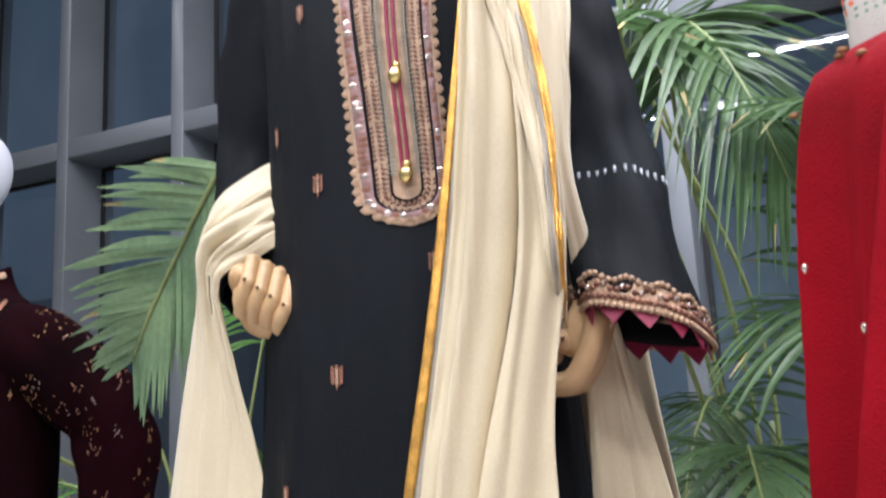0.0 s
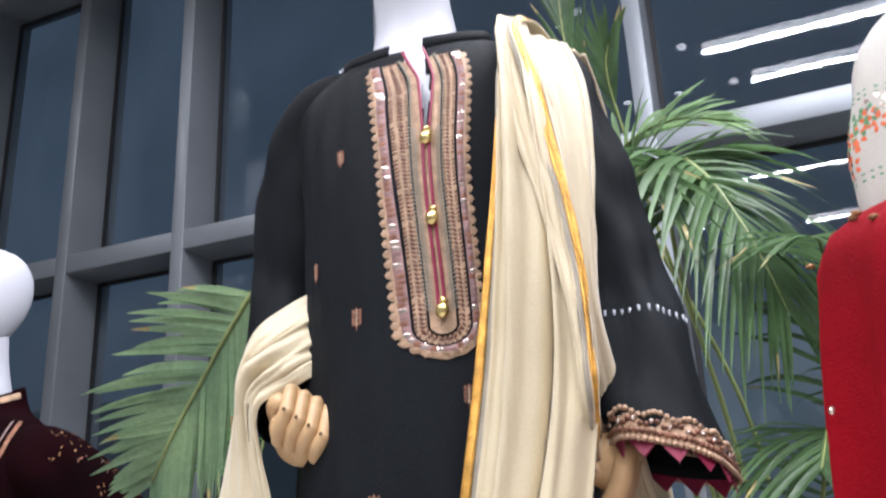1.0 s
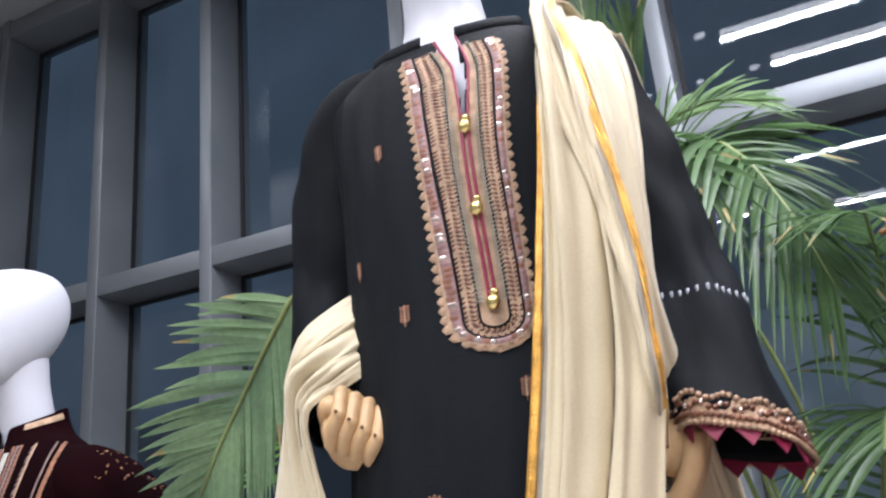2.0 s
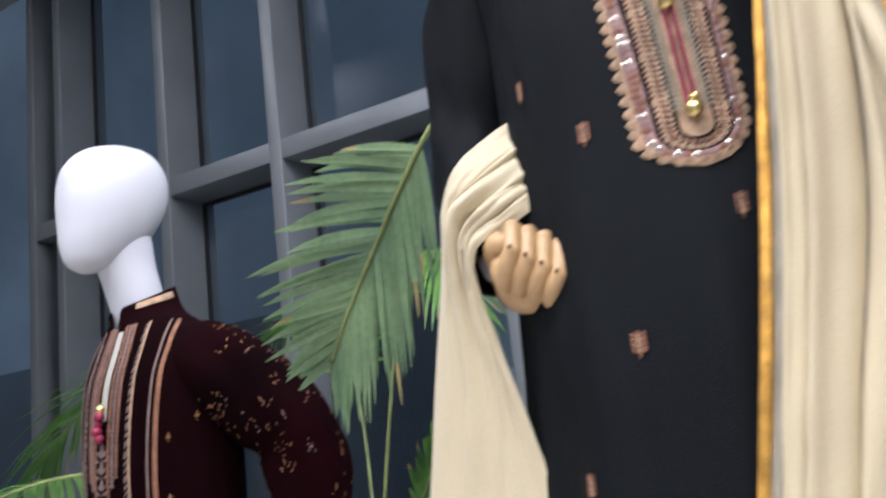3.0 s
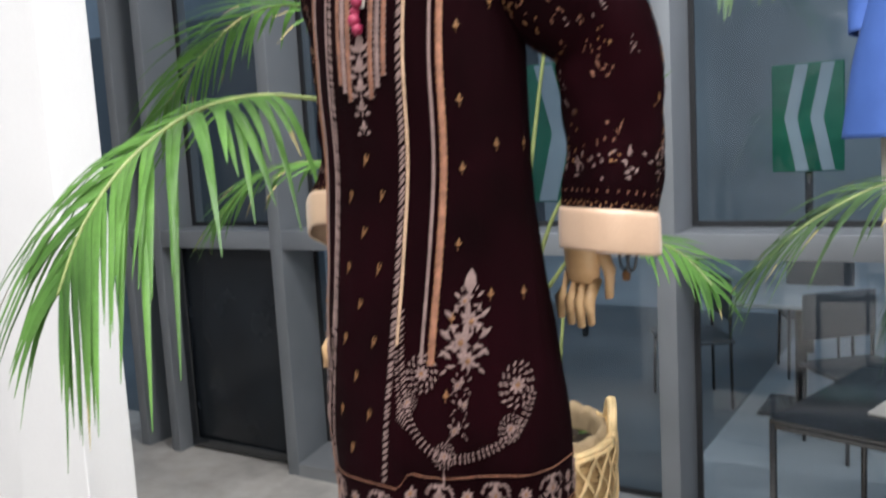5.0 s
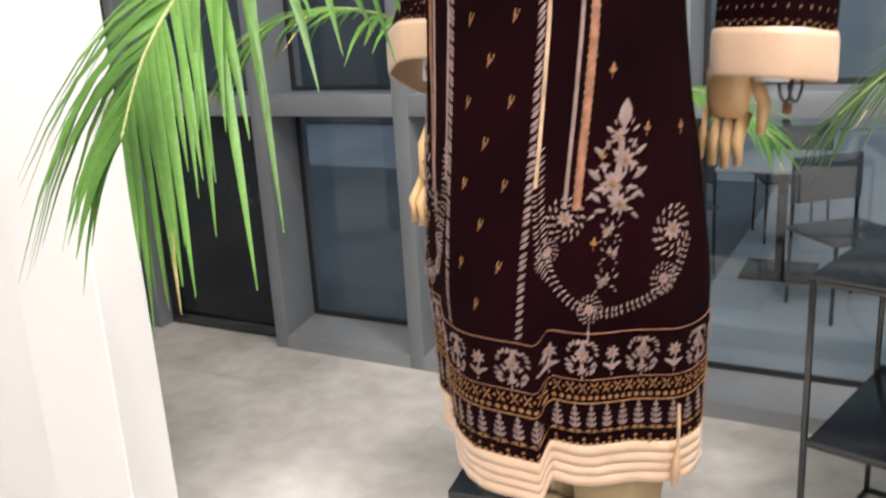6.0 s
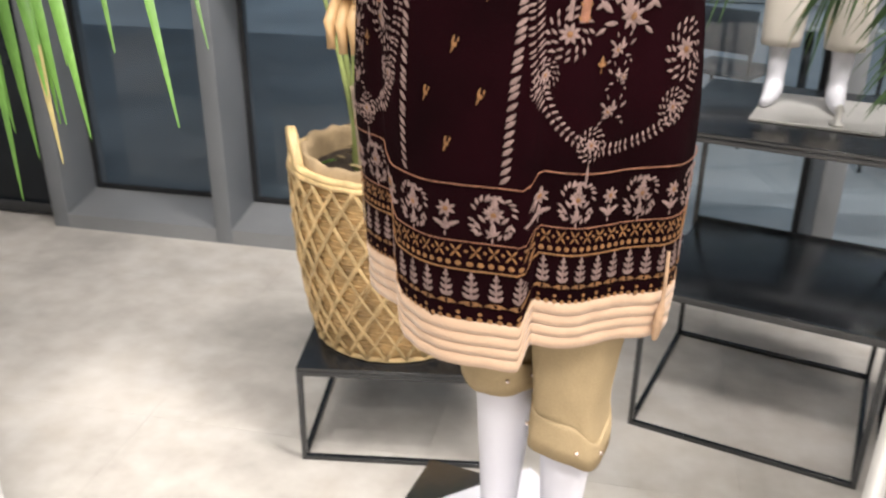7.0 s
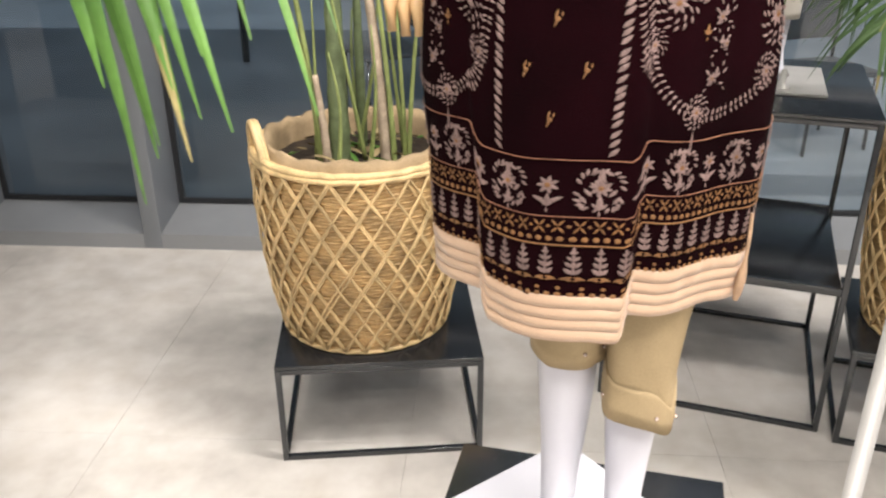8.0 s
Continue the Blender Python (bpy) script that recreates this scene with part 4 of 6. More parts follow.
def sl_petal(g, f, s, z, ang, ln, wd, i=0, sign=1):
    """A stitched leaf on a sleeve; lengths in metres, the sleeve about 0.38 round and 0.45 long."""
    petal(g, lambda a, b, o: f(s + a / 0.38, z + b / 0.45, sign * o), 0, 0, ang, ln, wd, 0.002, i, 0.002)


for pts, sd in ((B_ARM_R, 3), (B_ARM_L, 8)):
    rnd = random.Random(sd)
    g = Geo()
    rr = sleeve(g, pts[:-1] + [tuple(Vector(pts[-1]) + Vector((0.0, 0, 0.055)))], [0.050, 0.072, 0.076, 0.071, 0.067, 0.068], wrinkle=0.11)
    sl = solid(part("sleeve", g, M["maroon"], tunic_b), 0.003)
    f = sleeve_place(rr, 28, 36)
    p0, q0 = f(0.25, 0.5, 0), f(0.25, 0.5, 0.01)
    axis = Vector(spline(pts, 36)[18])
    sign = 1 if (q0 - axis).length > (p0 - axis).length else -1
    g = Geo()
    for k in range(120):
        s, z = rnd.random(), 0.20 + 0.62 * rnd.random()
        mm = rnd.choice((0, 1, 2, 2, 1))
        for q in range(rnd.randrange(3, 7)):
            sl_petal(g, f, s + rnd.uniform(-0.02, 0.02), z + rnd.uniform(-0.015, 0.015), rnd.uniform(0, 6.28), rnd.uniform(0.006, 0.014), rnd.uniform(0.003, 0.006), mm, sign)
    for z in np.arange(0.22, 0.9, 0.035):
        for s in (0.05, 0.45):
            sl_petal(g, f, s, z, 0.7, 0.010, 0.005, 1, sign)
            sl_petal(g, f, s, z, -0.7, 0.010, 0.005, 1, sign)
    for s in np.arange(0, 1, 0.1):
        for q in range(12):
            sl_petal(g, f, s + rnd.uniform(-0.025, 0.025), 0.83 + rnd.uniform(-0.035, 0.035), rnd.uniform(0, 6.28), 0.014, 0.006, 0, sign)
    for s in np.arange(0, 1, 0.03):
        sl_petal(g, f, s, 0.985, math.pi, 0.016, 0.007, 1, sign)
        sl_petal(g, f, s, 0.95, 1.2, 0.012, 0.005, 1, sign)
        sl_petal(g, f, s + 0.015, 0.925, math.pi, 0.012, 0.005, 2, sign)
    g.out("sleeve_embroidery", [M["silver"], M["goldthread"], M["copper"]], tunic_b)["kind"] = "stuff"
    g = Geo()
    b0 = [Vector(v) for v in rr[-28:]]
    mid = sum(b0, Vector()) / 28
    vs = []
    for dz, k in ((0.004, 1.03), (-0.004, 1.06), (-0.028, 1.07), (-0.048, 1.07), (-0.052, 1.05)):
        for v in b0:
            vs.append(mid + (v - mid) * k + Vector((0, 0, dz)))
    g.add(vs, [(k * 28 + j, k * 28 + (j + 1) % 28, (k + 1) * 28 + (j + 1) % 28, (k + 1) * 28 + j) for k in range(4) for j in range(28)])
    solid(part("cuff", g, M["peach"], tunic_b, "peach satin cuff"), 0.003)

# khaki trousers
trousers = thing("khaki_trousers", "khaki cotton trousers with turned-up button cuffs", "trousers", MB)


def crease(s):
    """Soft lengthwise folds and short slanting creases."""
    base = folds_of(4, 0.055, s + 2.0, (0.1, 0.9))
    return lambda z, a: base(z, a) + 0.035 * noise.noise(Vector((math.cos(a) * 1.6, math.sin(a) * 1.6, z * 26 + a * 1.5 + s)))


for s, zb in ((-1, 0.345), (1, 0.268)):
    x = 0.068 + s * 0.050
    slant = lambda a: -0.016 * math.sin(a) * (1 if s > 0 else 0.5) + 0.004 * math.sin(3 * a + s)
    sk = Skin([(zb, x, 0.004, 0.048, 0.066, 2.8), (zb + 0.07, x, 0.003, 0.048, 0.062, 2.7), (0.60, x, 0, 0.072, 0.078, 2.3), (0.88, x * 0.8, 0, 0.088, 0.092, 2.2)], crease(s))
    g = Geo()
    sk.loft(g, zb, 0.88, 50, 60, hem=slant)
    solid(part("leg", g, M["khaki"], trousers), 0.003)
    g = Geo()
    vs, nn = [], 60
    for dz, o in ((0.0, 0.002), (-0.002, 0.003), (0.020, 0.0035), (0.042, 0.004), (0.047, 0.004), (0.0475, 0.001)):
        for j in range(nn):
            a = 2 * math.pi * j / nn
            vs.append(sk.at(zb + max(dz, -0.004) + slant(a) + (0.010 * math.sin(a + 2.4) + 0.004 * math.sin(4 * a) if dz > 0.03 else 0), a, o + (0.002 * math.sin(2 * a + 1) if dz > 0.03 else 0)))
    g.add(vs, [(k * nn + j, k * nn + (j + 1) % nn, (k + 1) * nn + (j + 1) % nn, (k + 1) * nn + j) for k in range(5) for j in range(nn)])
    cf = part("turn_up", g, M["khaki"], trousers)
    g = Geo()
    for a in (-0.9, 0.5, 1.3):
        g.ball(sk.at(zb + 0.022 + slant(a), a, 0.005), 0.0032, n=8, k=5)
    part("pearl_button", g, M["sequin"], cf)["kind"] = "stuff"

# white plate under the maroon figure
g = Geo()
g.box(-0.19, 0.19, -0.19, 0.19, 0, 0.010, bev=0.002)
plate = g.out("base_plate", M["white"], None, False)
plate.matrix_world = pose(-1.345, 1.17, 0.620, 0, 0, 40)
tagged(plate, "white square base plate lying on a black table", "plate", "mannequin base plates")
for px, py, pz, rz in ((-0.68, 2.74, 0.966, -15), (-0.335, 0.985, 1.0005, 3), (0.36, 0.86, 0.8405, 0)):
    g = Geo()
    g.box(-0.17, 0.17, -0.17, 0.17, 0, 0.008, bev=0.002)
    o = g.out("base_plate", M["steel"], None, False)
    o.matrix_world = pose(px, py, pz, 0, 0, rz)
    tagged(o, "brushed steel square base plate on a black table", "plate", "mannequin base plates")
g = Geo()
g.tube([(0, 0, 0), (0, 0, 0.006), (0, 0, 0.008), (0, 0, 0.05), (0, 0, 0.056)], [0.02, 0.02, 0.009, 0.009, 0.004], 14)
g.tube([(-0.012, 0, 0.04), (0.012, 0, 0.04)], 0.005, 10)
o = g.out("rod_fitting", M["steel"])
o.matrix_world = pose(-0.665, 2.60, 0.974)
tagged(o, "small chrome rod fitting on a steel plate", "fitting")

# black tunic


def folds_a(z, a):
    """Long soft folds that start below the chest, and small creases."""
    w = min(1.0, max(0.0, (1.38 - z) / 0.7))
    c = Vector((math.cos(a), math.sin(a), 0))
    return w * (0.035 * math.sin(a * 5 + 2 + z) + 0.025 * math.sin(a * 11.3 + 1 - z * 2)) + 0.05 * w * noise.noise(c * 3 + Vector((0, 0, z * 1.6))) + 0.022 * noise.noise(c * 5 + Vector((3, 0, z * 6))) + 0.008 * noise.noise(c * 11 + Vector((0, 0, z * 12)))


SKA = Skin([(0.30, 0, 0, 0.20, 0.15, 2.3), (0.60, 0, 0, 0.186, 0.140, 2.3), (0.80, 0, 0, 0.172, 0.130, 2.3), (0.97, 0, 0, 0.165, 0.122, 2.3), (1.10, 0, 0, 0.162, 0.116, 2.3),
            (1.25, 0, 0, 0.164, 0.116, 2.3), (1.35, 0, 0, 0.172, 0.102, 2.4), (1.40, -0.001, 0.002, 0.167, 0.088, 2.3), (1.438, -0.006, 0.004, 0.116, 0.071, 2.1), (1.460, -0.012, 0.004, 0.068, 0.060, 2), (1.482, -0.015, 0.002, 0.057, 0.057, 2), (1.53, -0.016, -0.004, 0.056, 0.056, 2)],
           folds_a)
PA = lambda s, z, off: wrap(SKA, s, z, off)
YB, YT, YV = 1.039, 1.405, 1.300


def ymid(z):
    return 0.035 - 0.018 * (z - 1.04) / 0.36 - 0.020 * max(0.0, z - 1.37) / 0.1


def yhw(z):
    return 0.0345 + 0.003 * (z - 1.04) / 0.36


tunic_a = thing("black_tunic", "long black linen tunic with a tan embroidered yoke", "tunic", MA)
g = Geo()


def neck_a(a):
    return 1.430 + 0.021 * (1 - math.cos(a))


def cut_a(z, a):
    _, cx, cy, rx, ry, pw = SKA.ring(z)
    return (z > YV and abs(a * 0.5 * (rx + ry) + cx - ymid(z)) < 0.0015 + 0.0055 * (z - YV) / 0.12)


loft_cut(SKA, g, 0.31, 1.45, 130, 240, cut_a, top=neck_a)
solid(part("body", g, M["blackcloth"], tunic_a), 0.003)
g = Geo()
for side in (1, -1):
    zs = np.linspace(YB - 0.002, YT, 70)
    vs, fs = [], []
    for z in zs:
        slit = 0.002 + 0.0055 * max(0, z - YV) / 0.12 if z > YV else 0.0
        edge = yhw(z) if z > YB + 0.035 else yhw(z) * math.sqrt(max(0.0, 1 - ((YB + 0.035 - z) / 0.037) ** 2))
        for q in np.linspace(0, 1, 8):
            vs.append(wrap(SKA, ymid(z) + side * (slit + (edge - slit) * q), z, 0.0018))
    for k in range(len(zs) - 1):
        for q in range(7):
            fs.append((k * 8 + q, k * 8 + q + 1, (k + 1) * 8 + q + 1, (k + 1) * 8 + q))
    g.add(vs, fs)
yoke = part("yoke", g, M["tan"], tunic_a, "tan embroidered yoke with a scalloped edge")


def yline(o, z0, z1, n=30):
    return [(ymid(z) + o * yhw(z), z) for z in np.linspace(z0, z1, n)]


def yloop(o, z1=YT):
    """A line that runs down one side of the yoke, round its foot and up the other."""
    zb = YB + 0.035
    r = o * yhw(zb)
    left = [(ymid(z) - o * yhw(z), z) for z in np.linspace(z1, zb, 16)]
    arc = [(ymid(zb) + r * math.sin(t), zb - r * 0.88 * math.cos(t)) for t in np.linspace(-1.35, 1.35, 12)]
    right = [(ymid(z) + o * yhw(z), z) for z in np.linspace(zb, z1, 16)]
    return left + arc + right


for o, w, mm in ((0.86, 0.0085, "mauve"), (0.73, 0.0022, "blackcloth"), (0.36, 0.0020, "blackcloth"), (0.97, 0.003, "tan")):
    g = Geo()
    ribbon(g, SKA, yloop(o), w, 0.0026, 160)
    part("yoke_band", g, M[mm], yoke)
g = Geo()
p = spline(yloop(1.0), 400)
acc = 0.0
for k in range(1, 400):
    acc += float(np.hypot(*(p[k] - p[k - 1])))
    if acc > 0.0098:
        bead(g, PA, p[k][0], p[k][1], 0.0054, 0.0018, n=6)
        acc = 0
part("scallop", g, M["tan"], yoke)["kind"] = "stuff"
g = Geo()
chain(g, PA, yloop(0.60), 0.0054, 0.0078, 0.0040, 0.85)
chain(g, PA, yloop(0.47), 0.0054, 0.0058, 0.0034, 2.3)
part("rust_braid", g, M["rust"], yoke)["kind"] = "stuff"
g = Geo()
for sd in (-1, 1):
    for z in np.arange(YB + 0.05, YT, 0.0045):
        for o in (0.30, 0.20):
            if z < YV or o == 0.30:
                petal(g, PA, ymid(z) + sd * o * yhw(z), z, sd * 0.8, 0.006, 0.0026, 0.003)
part("twisted_cord", g, M["greylace"], yoke)["kind"] = "stuff"
g = Geo()
rnd = random.Random(4)
p = spline(yloop(0.86), 900)
acc = 0.0
for k in range(1, 900):
    acc += float(np.hypot(*(p[k] - p[k - 1])))
    if acc > 0.0062:
        kind = rnd.random()
        bead(g, PA, p[k][0] + rnd.uniform(-0.001, 0.001), p[k][1], 0.0036, 0.0036, 0 if kind < 0.22 else 1 if kind < 0.7 else 2, n=5)
        acc = 0.0
g.out("sequin", [M["sequin"], M["copper"], M["mauve"]], yoke)["kind"] = "stuff"
g = Geo()
for o in (-0.06, 0.06):
    ribbon(g, SKA, [(ymid(z) + o * 0.045, z) for z in np.linspace(YB + 0.045, YV, 20)], 0.0030, 0.0035, 60)
for sd in (-1, 1):
    ribbon(g, SKA, [(ymid(z) + sd * (0.003 + 0.0055 * (z - YV) / 0.12), z) for z in np.linspace(YV, YT + 0.02, 16)], 0.0024, 0.003, 40)
part("piping", g, M["magenta"], yoke)["kind"] = "stuff"
for z in (1.285, 1.189, 1.088):
    g = Geo()
    c = wrap(SKA, ymid(z), z, 0.006)
    g.ball(c, 0.0078, 0.005, 0.0082, n=10, k=6)
    g.ball(c + Vector((0.001, 0.002, 0.0105)), 0.005, 0.004, 0.004, n=10, k=6)
    part("button", g, M["brass"], tunic_a, "round brass button")
for s, z in ((-0.055, 1.286), (-0.036, 1.092), (-0.100, 1.158), (0.054, 1.000), (-0.020, 0.900), (0.118, 1.330), (-0.105, 0.975), (0.125, 0.90), (0.06, 0.80), (-0.07, 0.79), (0.012, 0.70), (-0.11, 0.69), (0.11, 0.69), (-0.155, 1.06)):
    g = Geo()
    for q in range(4):
        petal(g, PA, s, z - 0.009 + q * 0.0042, 0, 0.007, 0.0034, i=1)
        for o in (-0.0022, 0.0022):
            petal(g, PA, s + o, z - 0.008 + q * 0.0042, 0.35 if o > 0 else -0.35, 0.0065, 0.0040)
    petal(g, PA, s, z + 0.006, 0, 0.006, 0.0045)
    petal(g, PA, s, z - 0.006, math.pi, 0.007, 0.0022)
    g.out("stitched_motif", [M["copper"], M["tan"]], tunic_a)["kind"] = "stuff"
# stand collar
g = Geo()
vs, fs = [], []
for dz, o in ((-0.006, 0.002), (0.002, 0.0035), (0.010, 0.0025), (0.012, 0.001)):
    for j in range(41):
        a = 0.17 + (2 * math.pi - 0.30) * j / 40
        q = SKA.at(neck_a(a), a, o)
        vs.append(q + Vector((0, 0.10 * dz * math.cos(a), dz)))
for k in range(3):
    for j in range(40):
        fs.append((k * 41 + j, k * 41 + j + 1, (k + 1) * 41 + j + 1, (k + 1) * 41 + j))
g.add(vs, fs)
solid(part("collar", g, M["blackcloth"], tunic_a), 0.003)
for pts, rad in ((A_ARM_R, [0.040, 0.050, 0.050, 0.050, 0.049, 0.052]), (A_ARM_L, [0.040, 0.049, 0.047, 0.045, 0.040, 0.034])):
    g = Geo()
    rr = sleeve(g, pts, rad, n=36, rows=44, wrinkle=0.13, skew=-0.42 if pts is A_ARM_R else 0.0)
    solid(part("sleeve", g, M["blackcloth"], tunic_a), 0.003)
    if pts is A_ARM_R:
        b0 = [Vector(v) for v in rr[-36:]]
        b1 = [Vector(v) for v in rr[-72:-36]]
        mid = sum(b0, Vector()) / 36
        down = ((mid - sum(b1, Vector()) / 36)).normalized()
        g = Geo()
        vs = []
        for dz, k in ((-0.026, 1.03), (-0.024, 1.07), (-0.012, 1.10), (0.0, 1.11), (0.003, 1.07)):
            for v in b0:
                vs.append(mid + (v - mid) * k + down * dz)
        g.add(vs, [(k * 36 + j, k * 36 + (j + 1) % 36, (k + 1) * 36 + (j + 1) % 36, (k + 1) * 36 + j) for k in range(4) for j in range(36)])
        cuff = part("cuff_band", g, M["tan"], tunic_a, "copper and sequin sleeve edging")
        g = Geo()
        for j in range(36):
            v = mid + (b0[j] - mid) * 1.11
            w = mid + (b0[(j + 1) % 36] - mid) * 1.11
            for q in range(2):
                c = v.lerp(w, q * 0.5)
                g.ball(c - down * (0.026 + 0.003 * math.sin(j * 2.1 + q)), 0.0030, i=0, n=6, k=4)
                g.ball(c - down * (0.014 + 0.004 * (j % 2)), 0.0029, i=1 if (j * 2 + q) % 3 else 2, n=6, k=4)
                g.ball(c - down * 0.006, 0.003, i=1, n=6, k=4)
                g.ball(c + down * 0.002, 0.0028, i=0, n=6, k=4)
        g.out("edging_bead", [M["tan"], M["copper"], M["sequin"]], cuff)["kind"] = "stuff"
        for j in range(0, 36, 3):
            v0, v1 = mid + (b0[j] - mid) * 1.06, mid + (b0[(j + 3) % 36] - mid) * 1.06
            tip = (v0 + v1) / 2 + down * 0.018
            inn = (mid - (v0 + v1) / 2).normalized() * 0.0015
            g = Geo()
            g.add([v0, v1, tip, v0 + inn, v1 + inn, tip + inn], [(0, 1, 2), (5, 4, 3), (0, 3, 4, 1), (1, 4, 5, 2), (2, 5, 3, 0)])
            part("cloth_point", g, M["magenta"], cuff, "magenta cloth point", False)
        g = Geo()
        for j in range(36):
            v = Vector(rr[36 * 36 + j])
            ax = sum((Vector(q) for q in rr[36 * 36:37 * 36]), Vector()) / 36
            o = ax + (v - ax) * 1.035
            g.tube([o + Vector((0, 0, 0.007)), o - Vector((0, 0, 0.007))], 0.0017, 5)
        part("ladder_stitch", g, M["frame"], tunic_a)["kind"] = "stuff"

# cream shawl


def drape(left, right, nu, nv, depth, waves, seed, lean=(0, -1, 0), tuck=0.0, start=0.4):
    """A hanging cloth between two edges, with folds that run down it."""
    L, R = spline(left, nv), spline(right, nv)
    d = Vector(lean)
    vs, fs = [], []
    for v in range(nv):
        tv = v / (nv - 1)
        for u in range(nu):
            tu = u / (nu - 1)
            ph = (tu + 0.30 * noise.noise(Vector((tu * 2.6, tv * 1.5, seed * 3)))) * waves * 2 * math.pi + 0.5 * math.sin(tv * 3 + seed) + seed
            sharp = 1 - 2 * (1 - abs(math.sin(ph / 2))) ** 1.5
            env = 0.55 + 0.9 * (0.5 + noise.noise(Vector((tu * 3.1 + seed * 2, tv * 1.7, 4.0))))
            edge = min(1.0, 0.12 + 4.5 * tu, 0.12 + 4.5 * (1 - tu))
            a = edge * depth * env * (1 - 0.45 * tv) * (start + (1 - start) * math.sin(math.pi * min(1, tv * 1.15)) ** (1 if start else 3)) * (0.75 * sharp + 0.25 * math.sin(2.7 * ph + seed * 1.7)) * math.sin(math.pi * min(1, max(0, 0.08 + 0.84 * tu))) ** 0.5
            a += 0.005 * noise.noise(Vector((tu * 5 + seed, tv * 7, seed))) + 0.002 * noise.noise(Vector((tu * 14, tv * 22, seed)))
            side = edge * 0.35 * depth * math.cos(ph) * (1 - abs(2 * tu - 1))
            q = L[v] * (1 - tu) + R[v] * tu
            vs.append(Vector(q) + d * (a + tuck * math.sin(math.pi * tu)) + Vector((side, 0, 0)))
    for v in range(nv - 1):
        for u in range(nu - 1):
            fs.append((v * nu + u, v * nu + u + 1, (v + 1) * nu + u + 1, (v + 1) * nu + u))
    return vs, fs


def edge_strip(vs, nu, nv, u0, u1, lift, lean=(0, -1, 0)):
    d = Vector(lean)
    out, fs = [], []
    for v in range(nv):
        for u in range(u0, u1 + 1):
            out.append(Vector(vs[v * nu + u]) + d * lift)
    w = u1 - u0 + 1
    for v in range(nv - 1):
        for u in range(w - 1):
            fs.append((v * w + u, v * w + u + 1, (v + 1) * w + u + 1, (v + 1) * w + u))
    return out, fs


shawl = thing("cream_shawl", "cream silk shawl with gold ribbon edges over the shoulder", "shawl")
NU, NV = 60, 90
vs, fs = drape([(-0.230, 0.93, 2.462), (-0.207, 0.862, 2.398), (-0.208, 0.832, 2.33), (-0.218, 0.822, 2.22), (-0.235, 0.818, 2.10), (-0.260, 0.816, 1.95), (-0.290, 0.815, 1.80), (-0.33, 0.815, 1.62), (-0.35, 0.82, 1.42)],
               [(-0.200, 0.935, 2.462), (-0.180, 0.868, 2.388), (-0.158, 0.842, 2.29), (-0.143, 0.832, 2.18), (-0.134, 0.828, 2.09), (-0.134, 0.826, 2.00), (-0.155, 0.824, 1.86), (-0.150, 0.824, 1.72), (-0.13, 0.83, 1.42)],
               NU, NV, 0.030, 3.4, 0.4, tuck=0.006)
g = Geo()
g.add(vs, fs)
solid(part("front_fall", g, M["cream"], shawl), 0.002)
for u0, u1, mm, lift, nm in ((0, 4, "gold", 0.003, "gold_ribbon"), (5, 10, "greylace", 0.0025, "net_trim")):
    a, b = edge_strip(vs, NU, NV, u0, u1, lift)
    g = Geo()
    g.add(a, b)
    solid(part(nm, g, M[mm], shawl), 0.0015)
# the upper layer, folded over the shoulder, that crosses the fall and dies out along its far edge
NB, NBV = 30, 70
vs, fs = drape([(-0.232, 1.00, 2.476), (-0.226, 0.925, 2.458), (-0.211, 0.842, 2.398), (-0.200, 0.822, 2.313), (-0.188, 0.812, 2.251), (-0.172, 0.806, 2.191), (-0.158, 0.806, 2.114), (-0.149, 0.808, 2.047), (-0.148, 0.812, 1.985), (-0.156, 0.865, 1.94)],
               [(-0.190, 1.00, 2.468), (-0.190, 0.930, 2.452), (-0.186, 0.850, 2.400), (-0.166, 0.838, 2.323), (-0.155, 0.832, 2.255), (-0.143, 0.828, 2.190), (-0.135, 0.826, 2.114), (-0.133, 0.816, 2.047), (-0.133, 0.818, 1.985), (-0.150, 0.870, 1.94)],
               NB, NBV, 0.006, 1.4, 3.3, tuck=0.004)
g = Geo()
g.add(vs, fs)
solid(part("upper_layer", g, M["cream"], shawl), 0.002)
for u0, u1, mm, lift, nm in ((NB - 7, NB - 1, "gold", 0.003, "gold_ribbon"), (NB - 13, NB - 8, "greylace", 0.0025, "net_trim")):
    a, b = edge_strip(vs, NB, NBV, u0, u1, lift)
    g = Geo()
    g.add(a, b)
    solid(part(nm, g, M[mm], shawl), 0.0015)
vs, fs = drape([(-0.240, 1.00, 2.470), (-0.225, 0.935, 2.455), (-0.190, 0.872, 2.39), (-0.16, 0.852, 2.29), (-0.15, 0.845, 2.18), (-0.145, 0.848, 2.08), (-0.15, 0.915, 1.95), (-0.16, 0.94, 1.75)],
               [(-0.170, 1.01, 2.442), (-0.160, 0.955, 2.425), (-0.136, 0.915, 2.350), (-0.130, 0.895, 2.26), (-0.134, 0.880, 2.17), (-0.137, 0.880, 2.07), (-0.12, 0.945, 1.93), (-0.08, 0.95, 1.75)], 30, 60, 0.010, 1.6, 1.9)
g = Geo()
g.add(vs, fs)
solid(part("shoulder_fold", g, M["cream"], shawl), 0.002)
vs, fs = drape([(-0.235, 1.00, 2.482), (-0.25, 1.07, 2.40), (-0.27, 1.10, 2.2), (-0.27, 1.11, 1.9), (-0.25, 1.12, 1.5)],
               [(-0.150, 1.01, 2.442), (-0.14, 1.06, 2.36), (-0.13, 1.08, 2.15), (-0.12, 1.07, 1.9), (-0.06, 1.05, 1.5)], 30, 50, 0.014, 2, 0.9, (0, 1, 0))
g = Geo()
